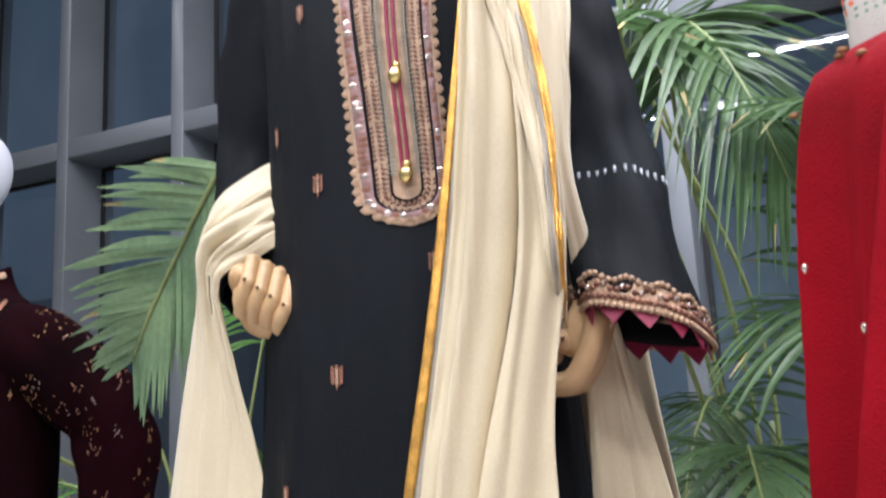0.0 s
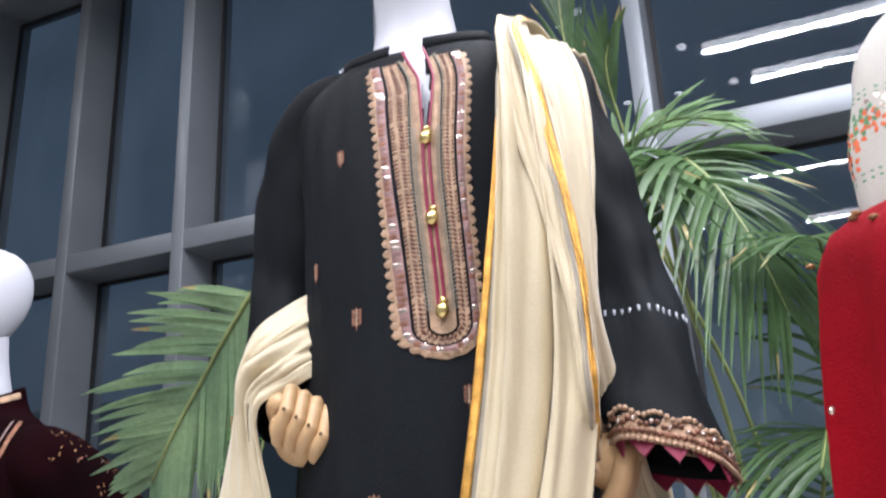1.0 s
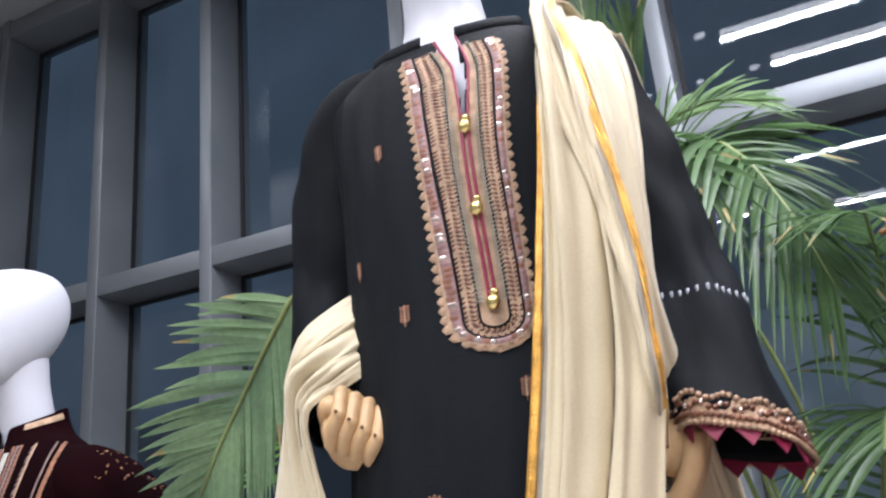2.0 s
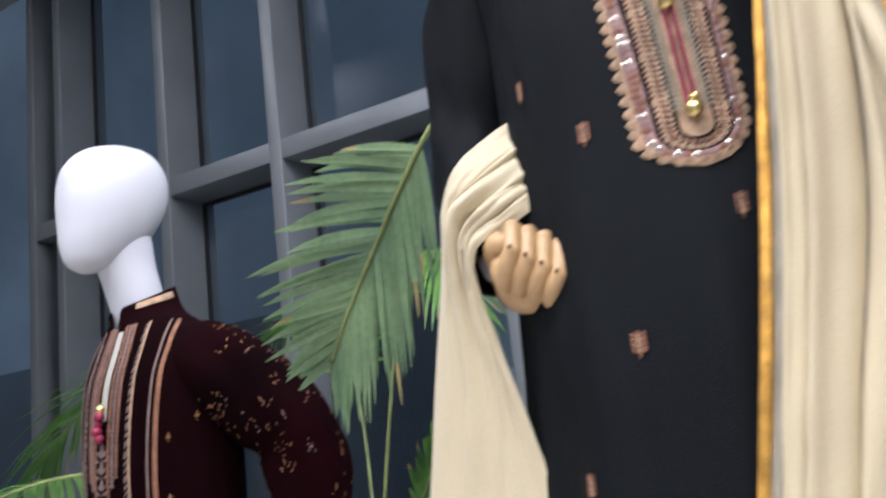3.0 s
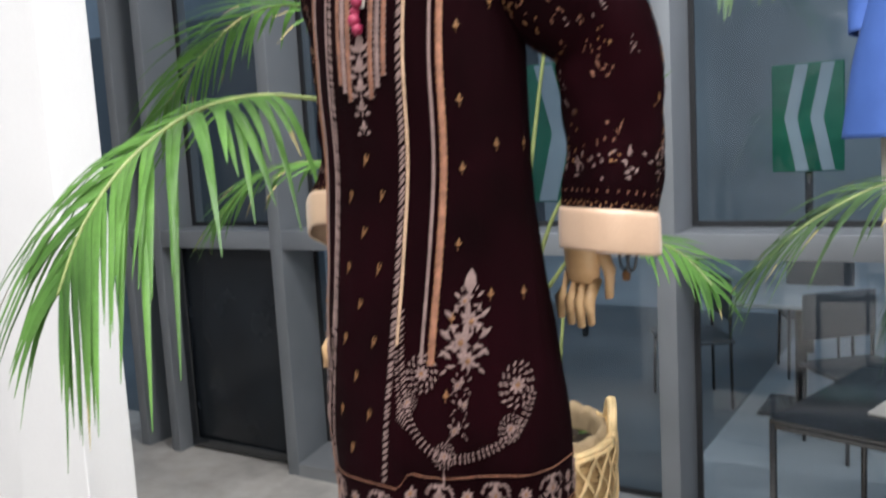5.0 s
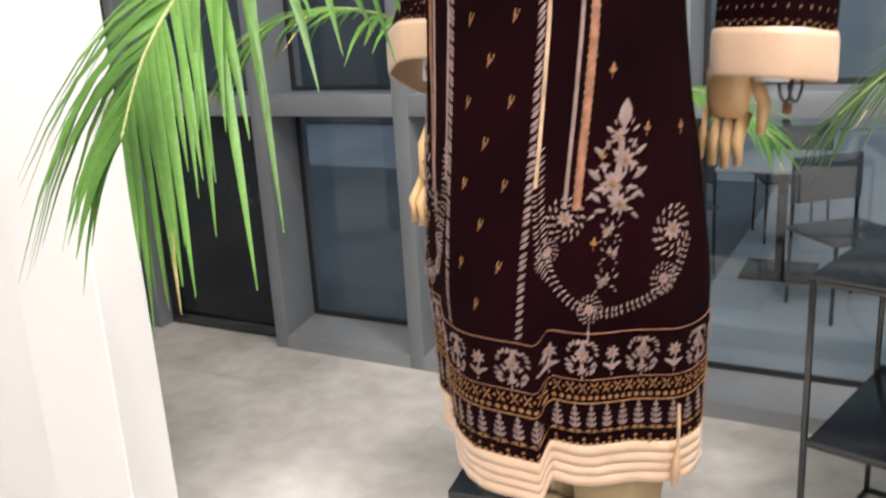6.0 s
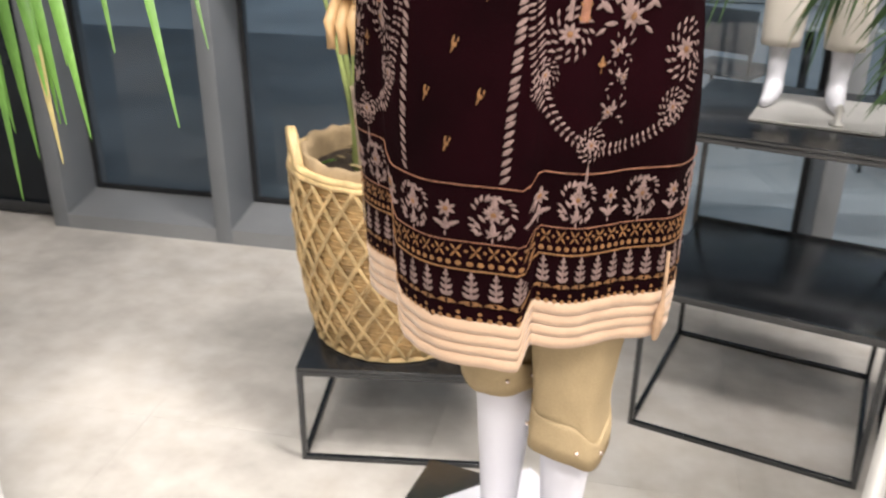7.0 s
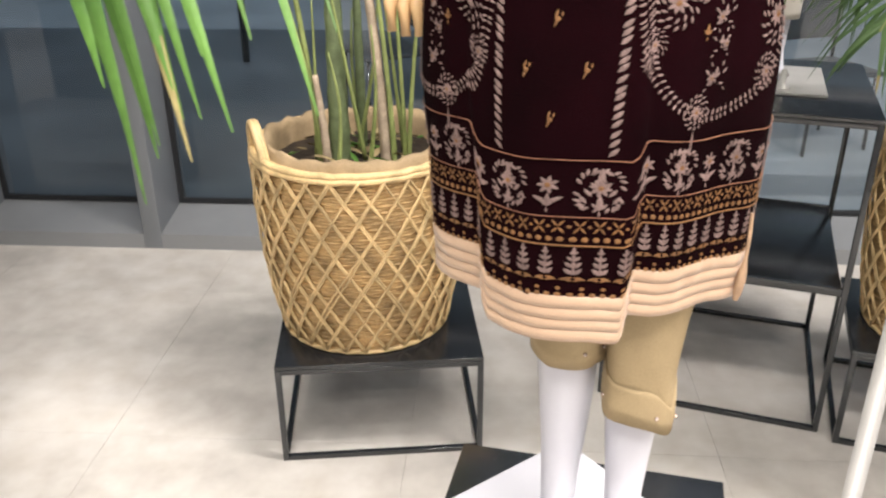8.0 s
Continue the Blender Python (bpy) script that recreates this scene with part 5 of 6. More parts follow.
g.add(vs, fs)
solid(part("back_fall", g, M["cream"], shawl), 0.002)
# the end that lies over the other forearm
vs, fs = drape([(-0.455, 1.00, 2.20), (-0.480, 0.92, 2.165), (-0.525, 0.878, 2.125), (-0.552, 0.872, 2.085), (-0.566, 0.878, 2.02), (-0.590, 0.885, 1.92), (-0.632, 0.895, 1.73), (-0.67, 0.90, 1.50)],
               [(-0.440, 0.98, 2.075), (-0.455, 0.888, 2.058), (-0.480, 0.862, 2.040), (-0.512, 0.846, 2.018), (-0.514, 0.858, 1.965), (-0.492, 0.872, 1.86), (-0.468, 0.880, 1.74), (-0.43, 0.90, 1.50)], 54, 80, 0.019, 3.0, 2.7, (0.3, -0.95, 0), 0.010, 0.0)
g = Geo()
g.add(vs, fs)
solid(part("arm_fall", g, M["cream"], shawl), 0.002)

# red velvet drape and ivory blouse
blouse = thing("ivory_blouse", "ivory crepe blouse with a floral stitched sleeve band", "blouse", MC)
skc = Skin([(0.9, 0, 0, 0.165, 0.115, 2.3), (1.25, 0, 0, 0.164, 0.115, 2.3), (1.35, 0, 0, 0.166, 0.10, 2.4), (1.41, 0, 0.002, 0.15, 0.085, 2.3), (1.455, 0, 0.005, 0.11, 0.07, 2.1), (1.478, 0, 0.003, 0.08, 0.065, 2)], folds_of(4, 0.03, 1.0))
g = Geo()
skc.loft(g, 0.9, 1.478, 50, 80)
solid(part("body", g, M["ivory"], blouse), 0.003)
for sg in (-1, 1):
    g = Geo()
    rr = sleeve(g, [(sg * 0.085, 0, 1.395), (sg * 0.152, -0.018, 1.392), (sg * 0.174, -0.04, 1.335), (sg * 0.178, -0.05, 1.26), (sg * 0.178, -0.05, 1.14)], [0.036, 0.045, 0.045, 0.044, 0.044], wrinkle=0.10)
    solid(part("sleeve", g, M["ivory"], blouse), 0.003)
    f = sleeve_place(rr, 28, 36)
    g = Geo()
    rnd = random.Random(17)
    for k in range(70):
        s, z = rnd.random(), rnd.uniform(0.53, 0.68)
        for q in range(6):
            for sn in (1, -1):
                sl_petal(g, f, s, z, q * 1.05 + k, 0.018, 0.015, (0, 1, 1, 2, 0)[k % 5], sn)
    for s in np.arange(0, 1, 0.025):
        for z in (0.50, 0.515, 0.70, 0.715):
            for sn in (1, -1):
                sl_petal(g, f, s, z, 1.4, 0.012, 0.006, 1, sn)
    g.out("floral_band", [M["orange"], M["greenst"], M["sequin"]], blouse)["kind"] = "stuff"
red = thing("red_velvet_drape", "deep red velvet drape scattered with small gold sequins", "drape")
skr = Skin([(0.80, 0.32, 0.80, 0.26, 0.19, 2.2), (1.40, 0.318, 0.80, 0.262, 0.185, 2.2), (1.80, 0.316, 0.795, 0.254, 0.18, 2.2), (1.98, 0.315, 0.79, 0.254, 0.176, 2.2), (2.045, 0.315, 0.79, 0.252, 0.172, 2.3), (2.080, 0.318, 0.79, 0.244, 0.158, 2.3), (2.105, 0.325, 0.79, 0.20, 0.13, 2.2)],
           lambda z, a: folds_of(15, 0.34, 0.3, (0.9, 2.35))(z, a + 1.2 * (2.1 - z)))
g = Geo()
skr.loft(g, 0.80, 2.105, 90, 260)
solid(part("cloth", g, M["red"], red), 0.003)
g = Geo()
rnd = random.Random(9)
for k in range(16):
    for j in range(12):
        a = -2.6 + j * 0.42 + 0.21 * (k % 2) + 0.05 * rnd.random()
        z = 1.35 + k * 0.043
        c = skr.at(z, a, 0.001)
        g.ball(c, 0.0026, 0.0026, 0.0034, n=6, k=4)
part("sequin", g, M["sequin"], red)["kind"] = "stuff"
g = Geo()
for j in range(60):
    a = -2.4 + j * 0.06
    c = skr.at(2.08 + 0.006 * math.sin(j * 1.3), a, 0.001)
    g.ball(c, 0.004, 0.003, 0.0025, n=6, k=4)
part("gold_stitching", g, M["goldthread"], red)["kind"] = "stuff"

# blue tunic on the figure of the tall table
tunic_d = thing("blue_tunic", "plain blue cotton tunic over white trousers", "tunic", MD)
skd = Skin([(0.70, 0, 0, 0.255, 0.16, 2.6), (0.95, 0, 0, 0.225, 0.14, 2.4), (1.10, 0, 0, 0.19, 0.12, 2.3), (1.25, 0, 0, 0.164, 0.115, 2.3), (1.35, 0, 0, 0.166, 0.10, 2.4), (1.41, 0, 0.002, 0.15, 0.085, 2.3), (1.455, 0, 0.005, 0.11, 0.07, 2.1), (1.478, 0, 0.003, 0.08, 0.065, 2)], folds_of(4, 0.05, 1.4))
g = Geo()
skd.loft(g, 0.73, 1.478, 50, 60)
solid(part("body", g, M["blue"], tunic_d), 0.003)
for sg in (-1, 1):
    g = Geo()
    sleeve(g, [(sg * 0.085, 0.005, 1.40), (sg * 0.15, 0.005, 1.395), (sg * 0.19, 0.02, 1.2), (sg * 0.19, 0.0, 1.02)], [0.045, 0.06, 0.055, 0.055])
    solid(part("sleeve", g, M["blue"], tunic_d), 0.003)
for sg in (-1, 1):
    sk = Skin([(0.16, sg * 0.085, 0.006, 0.055, 0.055, 2.2), (0.5, sg * 0.08, 0, 0.07, 0.07, 2.2), (0.86, sg * 0.075, 0, 0.085, 0.088, 2.2)], folds_of(3, 0.05, sg))
    g = Geo()
    sk.loft(g, 0.16, 0.86, 30, 30)
    solid(part("trouser_leg", g, M["ivory"], tunic_d), 0.003)

# steel pole
g = Geo()
g.tube([(0, 0, 0), (0, 0, 0.008), (0, 0, 0.014), (0, 0, 0.016), (0, 0, 1.15), (0, 0, 1.16)], [0.11, 0.11, 0.10, 0.019, 0.019, 0.010], 24)
o = g.out("support_pole", M["steel"])
o.matrix_world = pose(-0.672, 1.685, 0.001)
tagged(o, "brushed steel support pole on a round foot", "pole")

charm = thing("cord_charm", "black cord loops with a brass clasp hanging from a cuff", "charm", MB)
for k in range(2):
    g = Geo()
    x = 0.280 + 0.012 * k
    g.tube(spline([(x, 0.12, 0.985), (x - 0.007, 0.12, 0.967), (x - 0.004, 0.12, 0.945), (x + 0.004, 0.12, 0.941), (x + 0.009, 0.12, 0.962), (x + 0.006, 0.12, 0.985)], 24), 0.002, 6)
    part("loop", g, M["black"], charm)
g = Geo()
g.box(0.279, 0.290, 0.115, 0.123, 0.925, 0.939, bev=0.003)
part("clasp", g, M["goldthread"], charm)

# ---- things: baskets ----


def wicker(label, m, r0=0.235, r1=0.285, h=0.555):
    b = thing("wicker_planter", label, "basket", m, "wicker planters")
    prof = lambda t: r0 + (r1 - r0) * (t ** 0.8) + 0.012 * math.sin(math.pi * t)
    rods, sub, n = 58, 4, 150
    rows = rods * sub
    g = Geo()
    vs, fs = [], []
    for k in range(rows + 1):
        t = k / rows
        for j in range(n):
            a = 2 * math.pi * j / n
            r = prof(t) - 0.0022 * math.cos(2 * math.pi * k / sub) + 0.0020 * math.sin(2 * math.pi * j / 5 + math.pi * (k // sub)) + 0.0012 * noise.noise(Vector((j * 0.5, k * 0.3, 1)))
            vs.append((r * math.cos(a), r * math.sin(a), 0.008 + (h - 0.03) * t))
    for k in range(rows):
        for j in range(n):
            j2 = (j + 1) % n
            fs.append((k * n + j, k * n + j2, (k + 1) * n + j2, (k + 1) * n + j))
    fs.append(tuple(range(n))[::-1])
    g.add(vs, fs)
    part("woven_wall", g, M["weave"], b)
    rnd = random.Random(5)
    for sg in (1, -1):
        for q in range(28):
            g = Geo()
            for d in (-0.5, 0.5):
                pts = []
                jit = rnd.uniform(-0.02, 0.02)
                for k in range(23):
                    t = k / 22
                    a = 2 * math.pi * q / 28 + sg * (t * 1.15) + d * 0.019 + jit * math.sin(t * 5)
                    r = prof(t) + 0.0105 + 0.002 * math.sin(t * 30 + q) + (0.0018 if sg > 0 else 0)
                    pts.append((r * math.cos(a), r * math.sin(a), 0.012 + (h - 0.035) * t))
                g.tube(pts, 0.0031, 5)
            part("cane_strand", g, M["cane"], b)
    for z, r, rt in ((0.008, prof(0) + 0.006, 0.008), (h - 0.026, prof(1) + 0.008, 0.008), (h - 0.013, prof(1) + 0.005, 0.009), (h - 0.018, prof(1) - 0.010, 0.009)):
        g = Geo()
        pts = [((r + 0.0015 * math.sin(j * 3.1)) * math.cos(2 * math.pi * j / 60), (r + 0.0015 * math.sin(j * 3.1)) * math.sin(2 * math.pi * j / 60), z + 0.001 * math.sin(j * 2.3)) for j in range(61)]
        g.tube(pts, rt, 8)
        part("rim", g, M["cane"], b)
    for a0 in (math.radians(200), math.radians(20)):
        g = Geo()
        for o in (0, 0.010):
            pts = []
            for k in range(17):
                t = k / 16
                a = a0 + (t - 0.5) * 0.55
                pts.append(((r1 - 0.006 + o) * math.cos(a), (r1 - 0.006 + o) * math.sin(a), h - 0.06 + 0.135 * math.sin(math.pi * t) ** 0.7))
            g.tube(pts, 0.010, 8)
        part("handle", g, M["cane"], b)
    g = Geo()
    vs, fs = [], []
    nn = 60
    for k, (r, z) in enumerate(((r1 - 0.015, h - 0.03), (r1 - 0.022, h + 0.010), (r1 - 0.034, h + 0.014), (r1 - 0.044, h - 0.01), (r1 - 0.05, h - 0.09))):
        for j in range(nn):
            a = 2 * math.pi * j / nn
            w = 0.006 * math.sin(j * 1.9) + 0.004 * math.sin(j * 0.7 + k)
            vs.append(((r + w * 0.5) * math.cos(a), (r + w * 0.5) * math.sin(a), z + w))
    for k in range(4):
        for j in range(nn):
            fs.append((k * nn + j, k * nn + (j + 1) % nn, (k + 1) * nn + (j + 1) % nn, (k + 1) * nn + j))
    g.add(vs, fs)
    part("liner", g, M["liner"], b, "rolled jute liner")
    g = Geo()
    vs, fs = [(0, 0, h - 0.055)], []
    for k in range(1, 7):
        for j in range(40):
            a = 2 * math.pi * j / 40
            r = (r1 - 0.042) * k / 6
            vs.append((r * math.cos(a), r * math.sin(a), h - 0.06 + 0.012 * noise.noise(Vector((r * math.cos(a) * 25, r * math.sin(a) * 25, 1)))))
    for j in range(40):
        fs.append((0, 1 + j, 1 + (j + 1) % 40))
    for k in range(5):
        for j in range(40):
            fs.append((1 + k * 40 + j, 1 + (k + 1) * 40 + j, 1 + (k + 1) * 40 + (j + 1) % 40, 1 + k * 40 + (j + 1) % 40))
    g.add(vs, fs)
    part("soil", g, M["soil"], b)
    return b


K1, K2 = Vector((-1.842, 2.425, 0.3185)), Vector((-0.115, 2.44, 0.3185))
wicker("woven wicker planter with diagonal cane strands and two loop handles", pose(*K1, 0, 0, 8))
wicker("woven wicker planter with diagonal cane strands beside the tall table", pose(*K2, 0, 0, 70))

# ---- things: palms ----


def frond(parent, pts, length, count=34, start=0.25, droop=0.5, seed=0, pale=False, dry=0.2, width=0.021, face=None, sweep=0.5, rad=0.006, lop=0.0):
    """A feather palm frond: a tapering stalk along pts, with two rows of folded leaflets from start to its tip."""
    rnd = random.Random(seed)
    P = spline(pts, 60)
    g = Geo()
    g.tube(P, [rad * (1 - 0.8 * k / 59) + 0.0012 for k in range(60)], 6, 0)
    up = Vector(face) if face else Vector((0, 0, 1))
    for c in range(count):
        t = start + (1 - start) * (c + 0.5) / count
        k = min(58, int(t * 59))
        o = Vector(P[k]).lerp(Vector(P[k + 1]), t * 59 - k)
        d = Vector(P[min(k + 2, 59)] - P[max(k - 2, 0)]).normalized()
        sidev = d.cross(up)
        sidev = sidev.normalized() if sidev.length > 1e-3 else Vector((1, 0, 0))
        u = (t - start) / (1 - start)
        ln0 = length * (0.55 + 0.75 * math.sin(math.pi * min(1, 0.18 + 0.78 * u)) - 0.25 * u)
        for sg in (-1, 1):
            if rnd.random() < 0.05:
                continue
            ln = ln0 * rnd.uniform(0.74, 1.10) * (0.72 if lop and sg < 0 else 1.0)
            sag = droop * rnd.uniform(0.6, 1.7)
            dirv = (sidev * sg * (1.0 - 0.35 * u) + d * (sweep + 0.7 * u + (lop if sg < 0 else 0)) + up * 0.12 * rnd.uniform(0.2, 1.4) + Vector((rnd.uniform(-0.09, 0.09), rnd.uniform(-0.09, 0.09), rnd.uniform(-0.09, 0.09)))).normalized()
            w = width * rnd.uniform(0.8, 1.15)
            nrm = dirv.cross(d)
            nrm = nrm.normalized() if nrm.length > 1e-3 else up
            ws = nrm.cross(dirv).normalized()
            vs = []
            segs = 5
            for q in range(segs + 1):
                tq = q / segs
                c0 = o + dirv * ln * tq + Vector((0, 0, -1)) * (sag + (lop if sg < 0 else 0)) * ln * tq ** 2.2 * 0.6
                ww = w * 0.5 * (0.35 + 0.65 * math.sin(math.pi * (0.12 + 0.80 * tq)) ** 0.8) * (1 - 0.85 * tq ** 5)
                vs += [c0 - ws * ww + nrm * ww * 0.35, c0, c0 + ws * ww + nrm * ww * 0.35]
            fs, ids = [], []
            tip = rnd.random() < dry
            for q in range(segs):
                for e in (0, 1):
                    fs.append((q * 3 + e, q * 3 + e + 1, q * 3 + e + 4, q * 3 + e + 3))
                    ids.append(2 if tip and q >= segs - 1 else 1)
            off = len(g.v)
            g.v += [tuple(v) for v in vs]
            g.f += [tuple(x + off for x in f) for f in fs]
            g.i += ids
    # The second palm takes the copy with shade put into its green.
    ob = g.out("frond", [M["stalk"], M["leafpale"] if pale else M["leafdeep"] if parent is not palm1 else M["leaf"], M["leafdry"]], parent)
    return ob


def crown_base(k, h=0.50):
    return Vector((k.x, k.y, k.z + h))


def canes(parent, k, rows, mname="trunk"):
    for dx, dy, top, r, lx, ly in rows:
        g = Geo()
        b = crown_base(k) + Vector((dx, dy, -0.02))
        pts = [b + Vector((lx * t ** 1.5, ly * t ** 1.5, top * t)) for t in np.linspace(0, 1, 26)]
        rad = [r * (1.25 - 0.5 * t) * (1.10 if j % 4 == 0 else 1.0) for j, t in enumerate(np.linspace(0, 1, 26))]
        g.tube(pts, rad, 10)
        part("cane", g, M[mname], parent)


def shoots(parent, k, seed, count=14):
    rnd = random.Random(seed)
    g = Geo()
    for _ in range(count):
        a, r = rnd.uniform(0, 6.28), rnd.uniform(0.02, 0.15)
        b = crown_base(k, 0.49) + Vector((r * math.cos(a), r * math.sin(a), 0))
        e = b + Vector((rnd.uniform(-0.1, 0.1), rnd.uniform(-0.1, 0.1), rnd.uniform(0.12, 0.55)))
        g.tube(spline([b, (b + e) / 2 + Vector((rnd.uniform(-0.02, 0.02), 0, 0.02)), e], 10), [0.006 * (1 - j / 11) + 0.001 for j in range(10)], 6)
    part("shoot", g, M["stalk"], parent)["kind"] = "stuff"


def litter(parent, k, seed, count=46):
    """Dry leaf scraps lying on the soil."""
    rnd = random.Random(seed)
    g = Geo()
    for _ in range(count):
        a, r = rnd.uniform(0, 6.28), 0.20 * math.sqrt(rnd.random())
        m = pose(k.x + r * math.cos(a), k.y + r * math.sin(a), k.z + 0.512 + rnd.uniform(0, 0.012), rnd.uniform(-25, 25), rnd.uniform(-25, 25), rnd.uniform(0, 360))
        ln, w = rnd.uniform(0.02, 0.055), rnd.uniform(0.005, 0.010)
        g.add([m @ Vector(q) for q in ((-ln, 0, 0), (-ln * 0.3, w, 0.002), (ln * 0.5, w * 0.8, 0.003), (ln, 0, 0), (ln * 0.5, -w * 0.8, 0.003), (-ln * 0.3, -w, 0.002), (0, 0, -0.003))], [(0, 6, 1), (1, 6, 2), (2, 6, 3), (3, 6, 4), (4, 6, 5), (5, 6, 0)], 0 if rnd.random() < 0.7 else 1)
    g.out("leaf_litter", [M["litter"], M["leaf"]], parent)["kind"] = "stuff"


palm1 = thing("palm_plant", "tall potted palm with arching bright green fronds", "plant", None, "potted palms")
canes(palm1, K1, [(-0.045, -0.03, 0.64, 0.024, 0.0, 0.02), (0.0, 0.08, 0.62, 0.012, 0.0, 0.0)])
canes(palm1, K1, [(0.082, -0.03, 0.66, 0.013, -0.055, 0.0), (-0.075, -0.06, 0.26, 0.010, -0.02, 0.0)], "sheath")
canes(palm1, K1, [(-0.100, -0.03, 0.64, 0.0075, -0.07, 0.02), (-0.088, -0.05, 0.60, 0.0065, -0.11, 0.0), (0.105, -0.04, 0.60, 0.0065, -0.045, 0.0), (0.135, -0.03, 0.50, 0.0055, -0.02, 0.0), (0.145, -0.04, 0.52, 0.0055, 0.045, 0.0)], "stalk")
shoots(palm1, K1, 3, 7)
litter(palm1, K1, 8)
c1 = crown_base(K1)


def T(*p, top=0.62, dx=0.0, dy=0.0):
    """Points of a frond that starts at a cane's top."""
    return [tuple(c1 + Vector((dx, dy, top)))] + list(p)


frond(palm1, T((-1.82, 2.05, 1.66), (-1.79, 1.72, 1.82), (-1.785, 1.42, 1.865), (-1.80, 1.22, 1.845), (-1.825, 1.08, 1.77), (-1.835, 0.98, 1.67), (-1.84, 0.92, 1.56)), 0.25, 42, 0.46, 0.95, seed=11, dry=0.08, width=0.0165, sweep=0.45)
frond(palm1, T((-1.98, 2.32, 1.82), (-2.18, 2.22, 2.10), (-2.45, 2.14, 2.20), (-2.68, 2.08, 2.10), (-2.85, 2.02, 1.92), dx=-0.1), 0.30, 34, 0.35, 0.6, seed=12, width=0.016)
frond(palm1, T((-2.05, 2.25, 1.62), (-2.25, 2.12, 1.72), (-2.45, 2.02, 1.70), (-2.58, 1.95, 1.57), dx=-0.1), 0.22, 26, 0.35, 0.7, seed=13, width=0.0155)
frond(palm1, T((-1.66, 2.36, 1.55), (-1.54, 2.32, 1.68), (-1.46, 2.29, 1.78), (-1.41, 2.27, 1.84), dx=0.08, top=0.55), 0.18, 16, 0.45, 0.2, seed=14, width=0.014, sweep=1.2)
frond(palm1, T((-1.78, 2.58, 2.0), (-1.72, 2.60, 2.3), (-1.62, 2.55, 2.45), (-1.47, 2.46, 2.42), (-1.36, 2.40, 2.26), dy=0.08), 0.24, 28, 0.42, 0.6, seed=15, width=0.0155)
frond(palm1, T((-1.93, 2.62, 1.9), (-2.05, 2.72, 2.2), (-2.22, 2.80, 2.36), (-2.5, 2.85, 2.35), dy=0.08), 0.26, 28, 0.40, 0.6, seed=16, width=0.0155)
frond(palm1, T((-1.60, 2.38, 1.44), (-1.45, 2.34, 1.48), (-1.30, 2.30, 1.45), (-1.20, 2.26, 1.37), dx=0.12, top=0.5), 0.17, 16, 0.40, 0.5, seed=17, width=0.014, sweep=0.8)

palm2 = thing("palm_plant", "tall potted palm with pale drooping fronds and dry tips", "plant", None, "potted palms")
canes(palm2, K2, [(-0.05, -0.02, 1.05, 0.018, -0.02, 0.0), (0.06, -0.03, 0.95, 0.012, 0.03, 0.0), (0.0, 0.07, 1.0, 0.012, 0.0, 0.03), (-0.10, 0.03, 0.8, 0.010, -0.05, 0.0)])
shoots(palm2, K2, 6)
c2 = crown_base(K2)
T2 = lambda *p: [tuple(c2 + Vector((0, 0, 0.3)))] + list(p)
frond(palm2, T2((-0.20, 2.15, 1.75), (-0.30, 1.75, 2.28), (-0.44, 1.35, 2.44), (-0.56, 1.13, 2.37), (-0.645, 1.055, 2.255), (-0.715, 1.06, 2.18), (-0.785, 1.08, 2.105), (-0.85, 1.10, 2.035), (-0.90, 1.12, 1.975)), 0.165, 42, 0.60, 0.16, seed=21, pale=True, dry=0.08, width=0.0130, face=(0.42, -0.84, 0.30), sweep=0.42, lop=0.6)
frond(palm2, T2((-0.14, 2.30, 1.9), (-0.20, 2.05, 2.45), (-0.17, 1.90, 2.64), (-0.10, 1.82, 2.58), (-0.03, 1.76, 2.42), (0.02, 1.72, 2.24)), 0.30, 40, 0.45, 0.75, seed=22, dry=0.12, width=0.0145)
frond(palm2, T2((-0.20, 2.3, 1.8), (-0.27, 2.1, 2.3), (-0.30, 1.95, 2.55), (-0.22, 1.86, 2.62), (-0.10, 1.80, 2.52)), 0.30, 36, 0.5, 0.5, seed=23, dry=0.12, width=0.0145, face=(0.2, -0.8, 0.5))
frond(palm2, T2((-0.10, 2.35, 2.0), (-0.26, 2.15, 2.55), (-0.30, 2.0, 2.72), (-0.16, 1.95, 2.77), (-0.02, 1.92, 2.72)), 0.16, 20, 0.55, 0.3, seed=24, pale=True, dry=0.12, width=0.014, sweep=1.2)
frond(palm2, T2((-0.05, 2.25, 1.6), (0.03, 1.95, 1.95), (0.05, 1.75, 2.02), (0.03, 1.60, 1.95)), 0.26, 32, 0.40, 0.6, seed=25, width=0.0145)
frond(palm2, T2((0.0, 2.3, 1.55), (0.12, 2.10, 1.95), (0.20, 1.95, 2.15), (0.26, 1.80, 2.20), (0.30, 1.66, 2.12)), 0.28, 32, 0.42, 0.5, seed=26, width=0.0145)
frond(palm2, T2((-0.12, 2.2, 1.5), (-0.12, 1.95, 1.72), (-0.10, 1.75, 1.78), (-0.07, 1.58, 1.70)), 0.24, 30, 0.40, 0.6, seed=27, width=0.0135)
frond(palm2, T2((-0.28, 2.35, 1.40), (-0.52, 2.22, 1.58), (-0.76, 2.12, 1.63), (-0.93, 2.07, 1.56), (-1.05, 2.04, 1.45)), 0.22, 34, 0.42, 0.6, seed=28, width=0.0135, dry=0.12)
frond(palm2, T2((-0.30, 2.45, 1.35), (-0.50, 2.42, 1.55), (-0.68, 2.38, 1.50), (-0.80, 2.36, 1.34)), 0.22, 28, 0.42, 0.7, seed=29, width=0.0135)
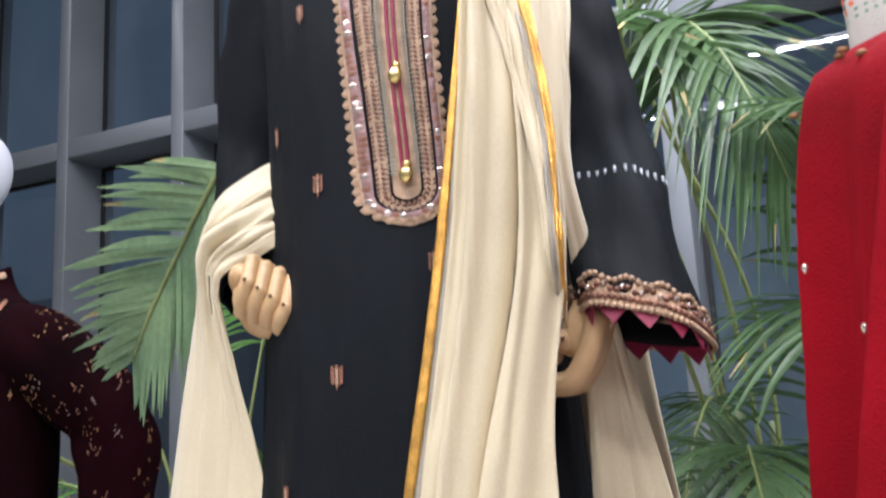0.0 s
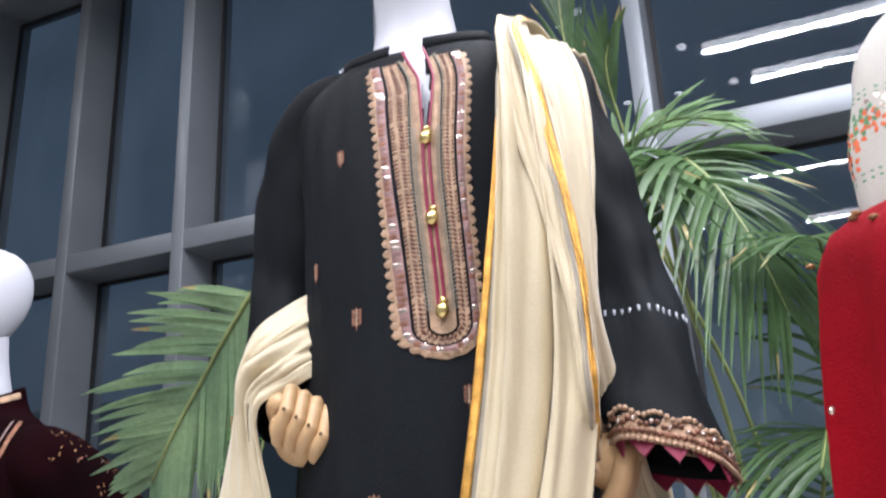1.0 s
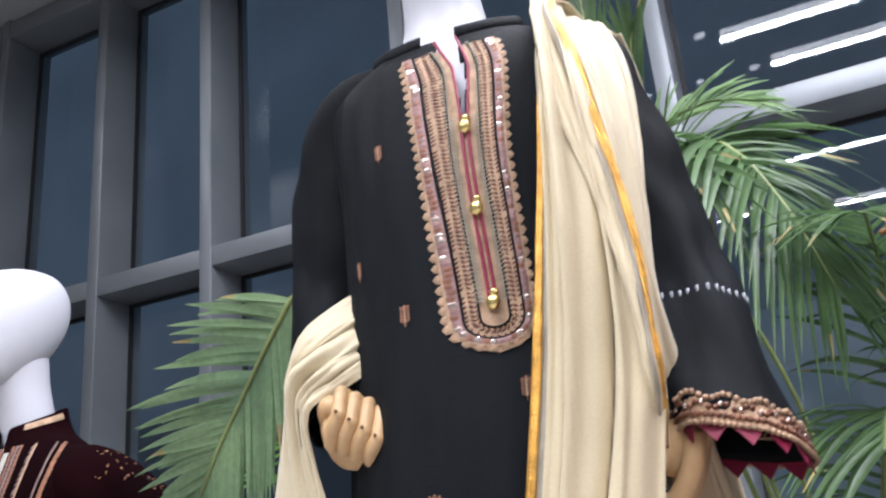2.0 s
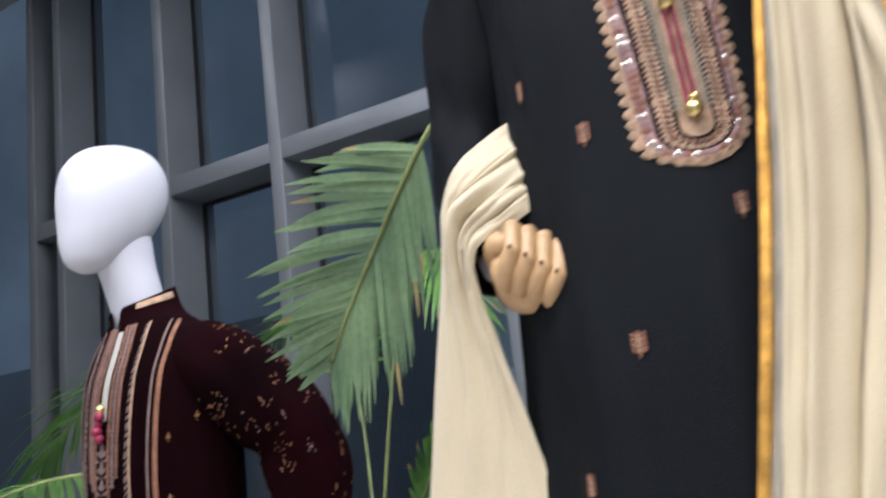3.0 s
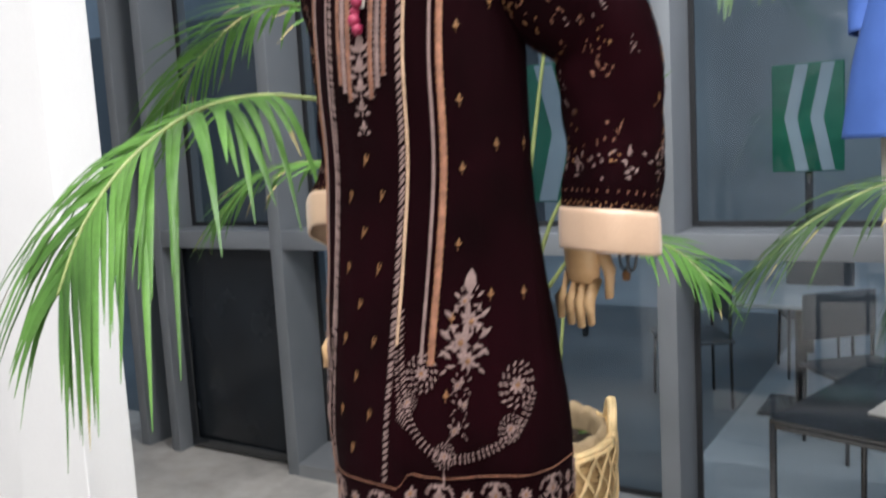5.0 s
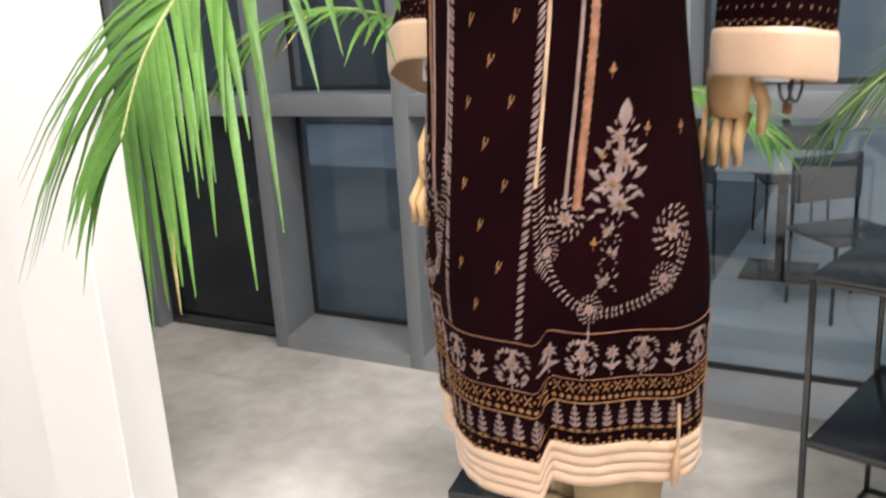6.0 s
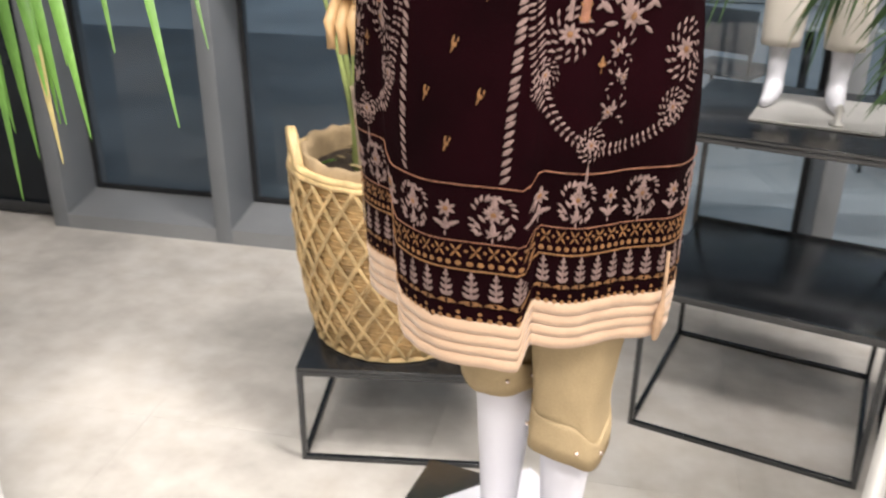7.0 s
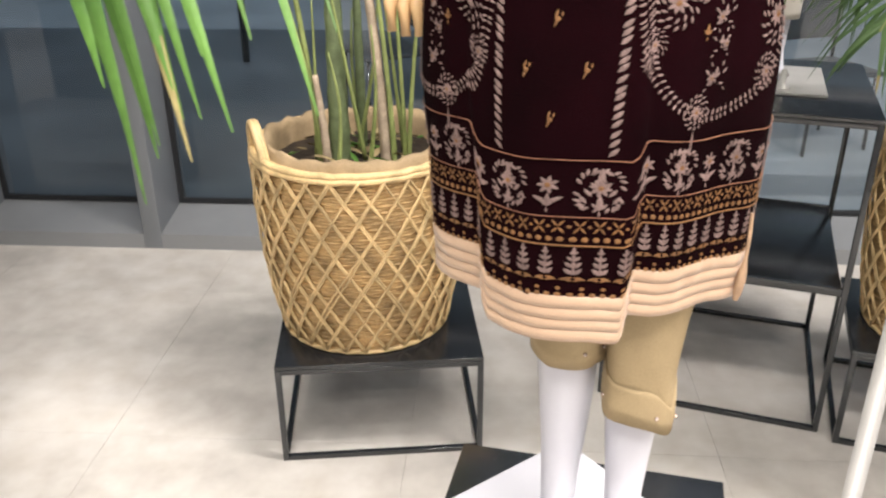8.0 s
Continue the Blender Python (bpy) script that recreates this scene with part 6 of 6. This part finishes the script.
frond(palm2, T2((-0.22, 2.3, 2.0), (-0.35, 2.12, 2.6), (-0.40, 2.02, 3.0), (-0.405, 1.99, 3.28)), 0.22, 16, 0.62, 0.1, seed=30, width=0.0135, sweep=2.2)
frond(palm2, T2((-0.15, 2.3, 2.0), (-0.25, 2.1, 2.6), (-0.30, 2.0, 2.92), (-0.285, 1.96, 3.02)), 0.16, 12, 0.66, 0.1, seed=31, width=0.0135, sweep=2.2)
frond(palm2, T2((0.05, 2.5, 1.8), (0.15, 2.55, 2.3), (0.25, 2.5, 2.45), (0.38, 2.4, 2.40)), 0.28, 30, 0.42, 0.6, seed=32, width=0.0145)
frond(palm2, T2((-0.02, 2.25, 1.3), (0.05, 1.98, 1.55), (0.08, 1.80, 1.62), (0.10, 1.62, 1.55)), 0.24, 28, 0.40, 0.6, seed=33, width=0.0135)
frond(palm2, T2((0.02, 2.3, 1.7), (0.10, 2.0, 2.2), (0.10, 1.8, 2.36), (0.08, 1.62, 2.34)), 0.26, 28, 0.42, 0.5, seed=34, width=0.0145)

rnd = random.Random(77)
for q in range(9):
    az = math.radians(-78 + q * 17 + rnd.uniform(-5, 5))
    d = Vector((math.sin(az), -math.cos(az), 0))
    h = rnd.uniform(1.25, 1.75)
    L = rnd.uniform(0.42, 0.62)
    b = c2 + Vector((0, 0, 0.15))
    pts = [tuple(b), tuple(b + d * L * 0.25 + Vector((0, 0, (h - b.z) * 0.75))), tuple(Vector((b.x, b.y, h + 0.12)) + d * L * 0.65), tuple(Vector((b.x, b.y, h + 0.08)) + d * L * 0.95), tuple(Vector((b.x, b.y, h - 0.08)) + d * L * 1.2)]
    if abs(d.x) > 0.25 or d.x > 0:
        frond(palm2, pts, 0.21, 28, 0.42, 0.7, seed=60 + q, width=0.012, dry=0.1)

# ---- lamps of the ceiling ----
for sx, sy, sl in STRIPS:
    t = thing("strip_lamp", "slim white hanging strip lamp, switched on", "lamp", pose(sx, sy, LAMP_Z), "ceiling strip lamps")
    g = Geo()
    g.box(-sl / 2, sl / 2, -0.04, 0.04, 0.012, 0.06, bev=0.004)
    part("housing", g, M["lampcase"], t)
    g = Geo()
    g.box(-sl / 2 + 0.01, sl / 2 - 0.01, -0.033, 0.033, 0.0, 0.0118)
    part("diffuser", g, M["tube"], t, "", False)
    for e in (-1, 1):
        g = Geo()
        g.tube([(e * sl * 0.42, 0, 0.058), (e * sl * 0.42, 0, CEIL - LAMP_Z)], 0.003, 6)
        part("wire", g, M["steel"], t)
for sx, sy in SPOTS:
    t = thing("spot_lamp", "small round white hanging spot lamp, switched on", "lamp", pose(sx, sy, LAMP_Z), "ceiling spot lamps")
    g = Geo()
    g.tube([(0, 0, 0.008), (0, 0, 0.09), (0, 0, 0.10), (0, 0, CEIL - LAMP_Z)], [0.045, 0.045, 0.012, 0.006], 16)
    part("housing", g, M["lampcase"], t)
    g = Geo()
    g.tube([(0, 0, 0.002), (0, 0, 0.0075)], 0.037, 16)
    part("lens", g, M["tube"], t)

# ---- terrace furniture ----


def terrace_chair(m):
    t = thing("terrace_chair", "dark metal terrace chair outside the glass", "chair", m, "terrace chairs")
    for sx in (-1, 1):
        for sy in (-1, 1):
            g = Geo()
            g.tube([(sx * 0.21, sy * 0.20, 0), (sx * 0.20, sy * 0.19, 0.44 if sy < 0 else 0.84)], 0.011, 6)
            part("leg", g, M["black"], t)
    g = Geo()
    g.box(-0.23, 0.23, -0.22, 0.22, 0.43, 0.46, bev=0.01)
    part("seat", g, M["outwall"], t)
    g = Geo()
    g.box(-0.22, 0.22, 0.18, 0.205, 0.58, 0.84, bev=0.01)
    part("backrest", g, M["outwall"], t)
    return t


ch = terrace_chair(pose(-1.15, 5.1, -0.02, 0, 0, 40))
for cx, cy, rz in ((-2.2, 5.6, -60), (-0.6, 5.9, 150), (-1.6, 6.6, 200), (0.4, 5.2, 20)):
    copy_thing(ch, pose(cx, cy, -0.02, 0, 0, rz))
for tx, ty in ((-1.55, 5.7), (-0.1, 6.2)):
    t = thing("terrace_table", "square dark terrace table outside the glass", "table", pose(tx, ty, -0.02), "terrace tables")
    g = Geo()
    g.box(-0.35, 0.35, -0.35, 0.35, 0.70, 0.73, bev=0.006)
    part("tabletop", g, M["paving"], t)
    g = Geo()
    g.tube([(0, 0, 0.014), (0, 0, 0.70)], 0.03, 10)
    part("column", g, M["black"], t)
    g = Geo()
    g.box(-0.22, 0.22, -0.22, 0.22, 0, 0.014, bev=0.004)
    part("foot", g, M["black"], t)

# ---- floor tiles ----
TW = 0.9
nx, ny = int((X1 - X0) / TW), int((WALL_Y - Y0) / TW) + 1
for ix in range(nx + 1):
    for iy in range(ny + 1):
        xa, xb = X0 + ix * TW + 0.0005, min(X0 + (ix + 1) * TW, X1) - 0.0005
        ya, yb = Y0 + iy * TW + 0.0005, min(Y0 + (iy + 1) * TW, GLASS_Y + 0.19) - 0.0005
        if xb - xa < 0.02 or yb - ya < 0.02:
            continue
        g = Geo()
        cx, cy = (xa + xb) / 2, (ya + yb) / 2
        g.box(xa - cx, xb - cx, ya - cy, yb - cy, -0.0039, 0.0, bev=0.0005)
        o = g.out("tile", M["tile"], floor, False)
        o.location = (cx, cy, 0)
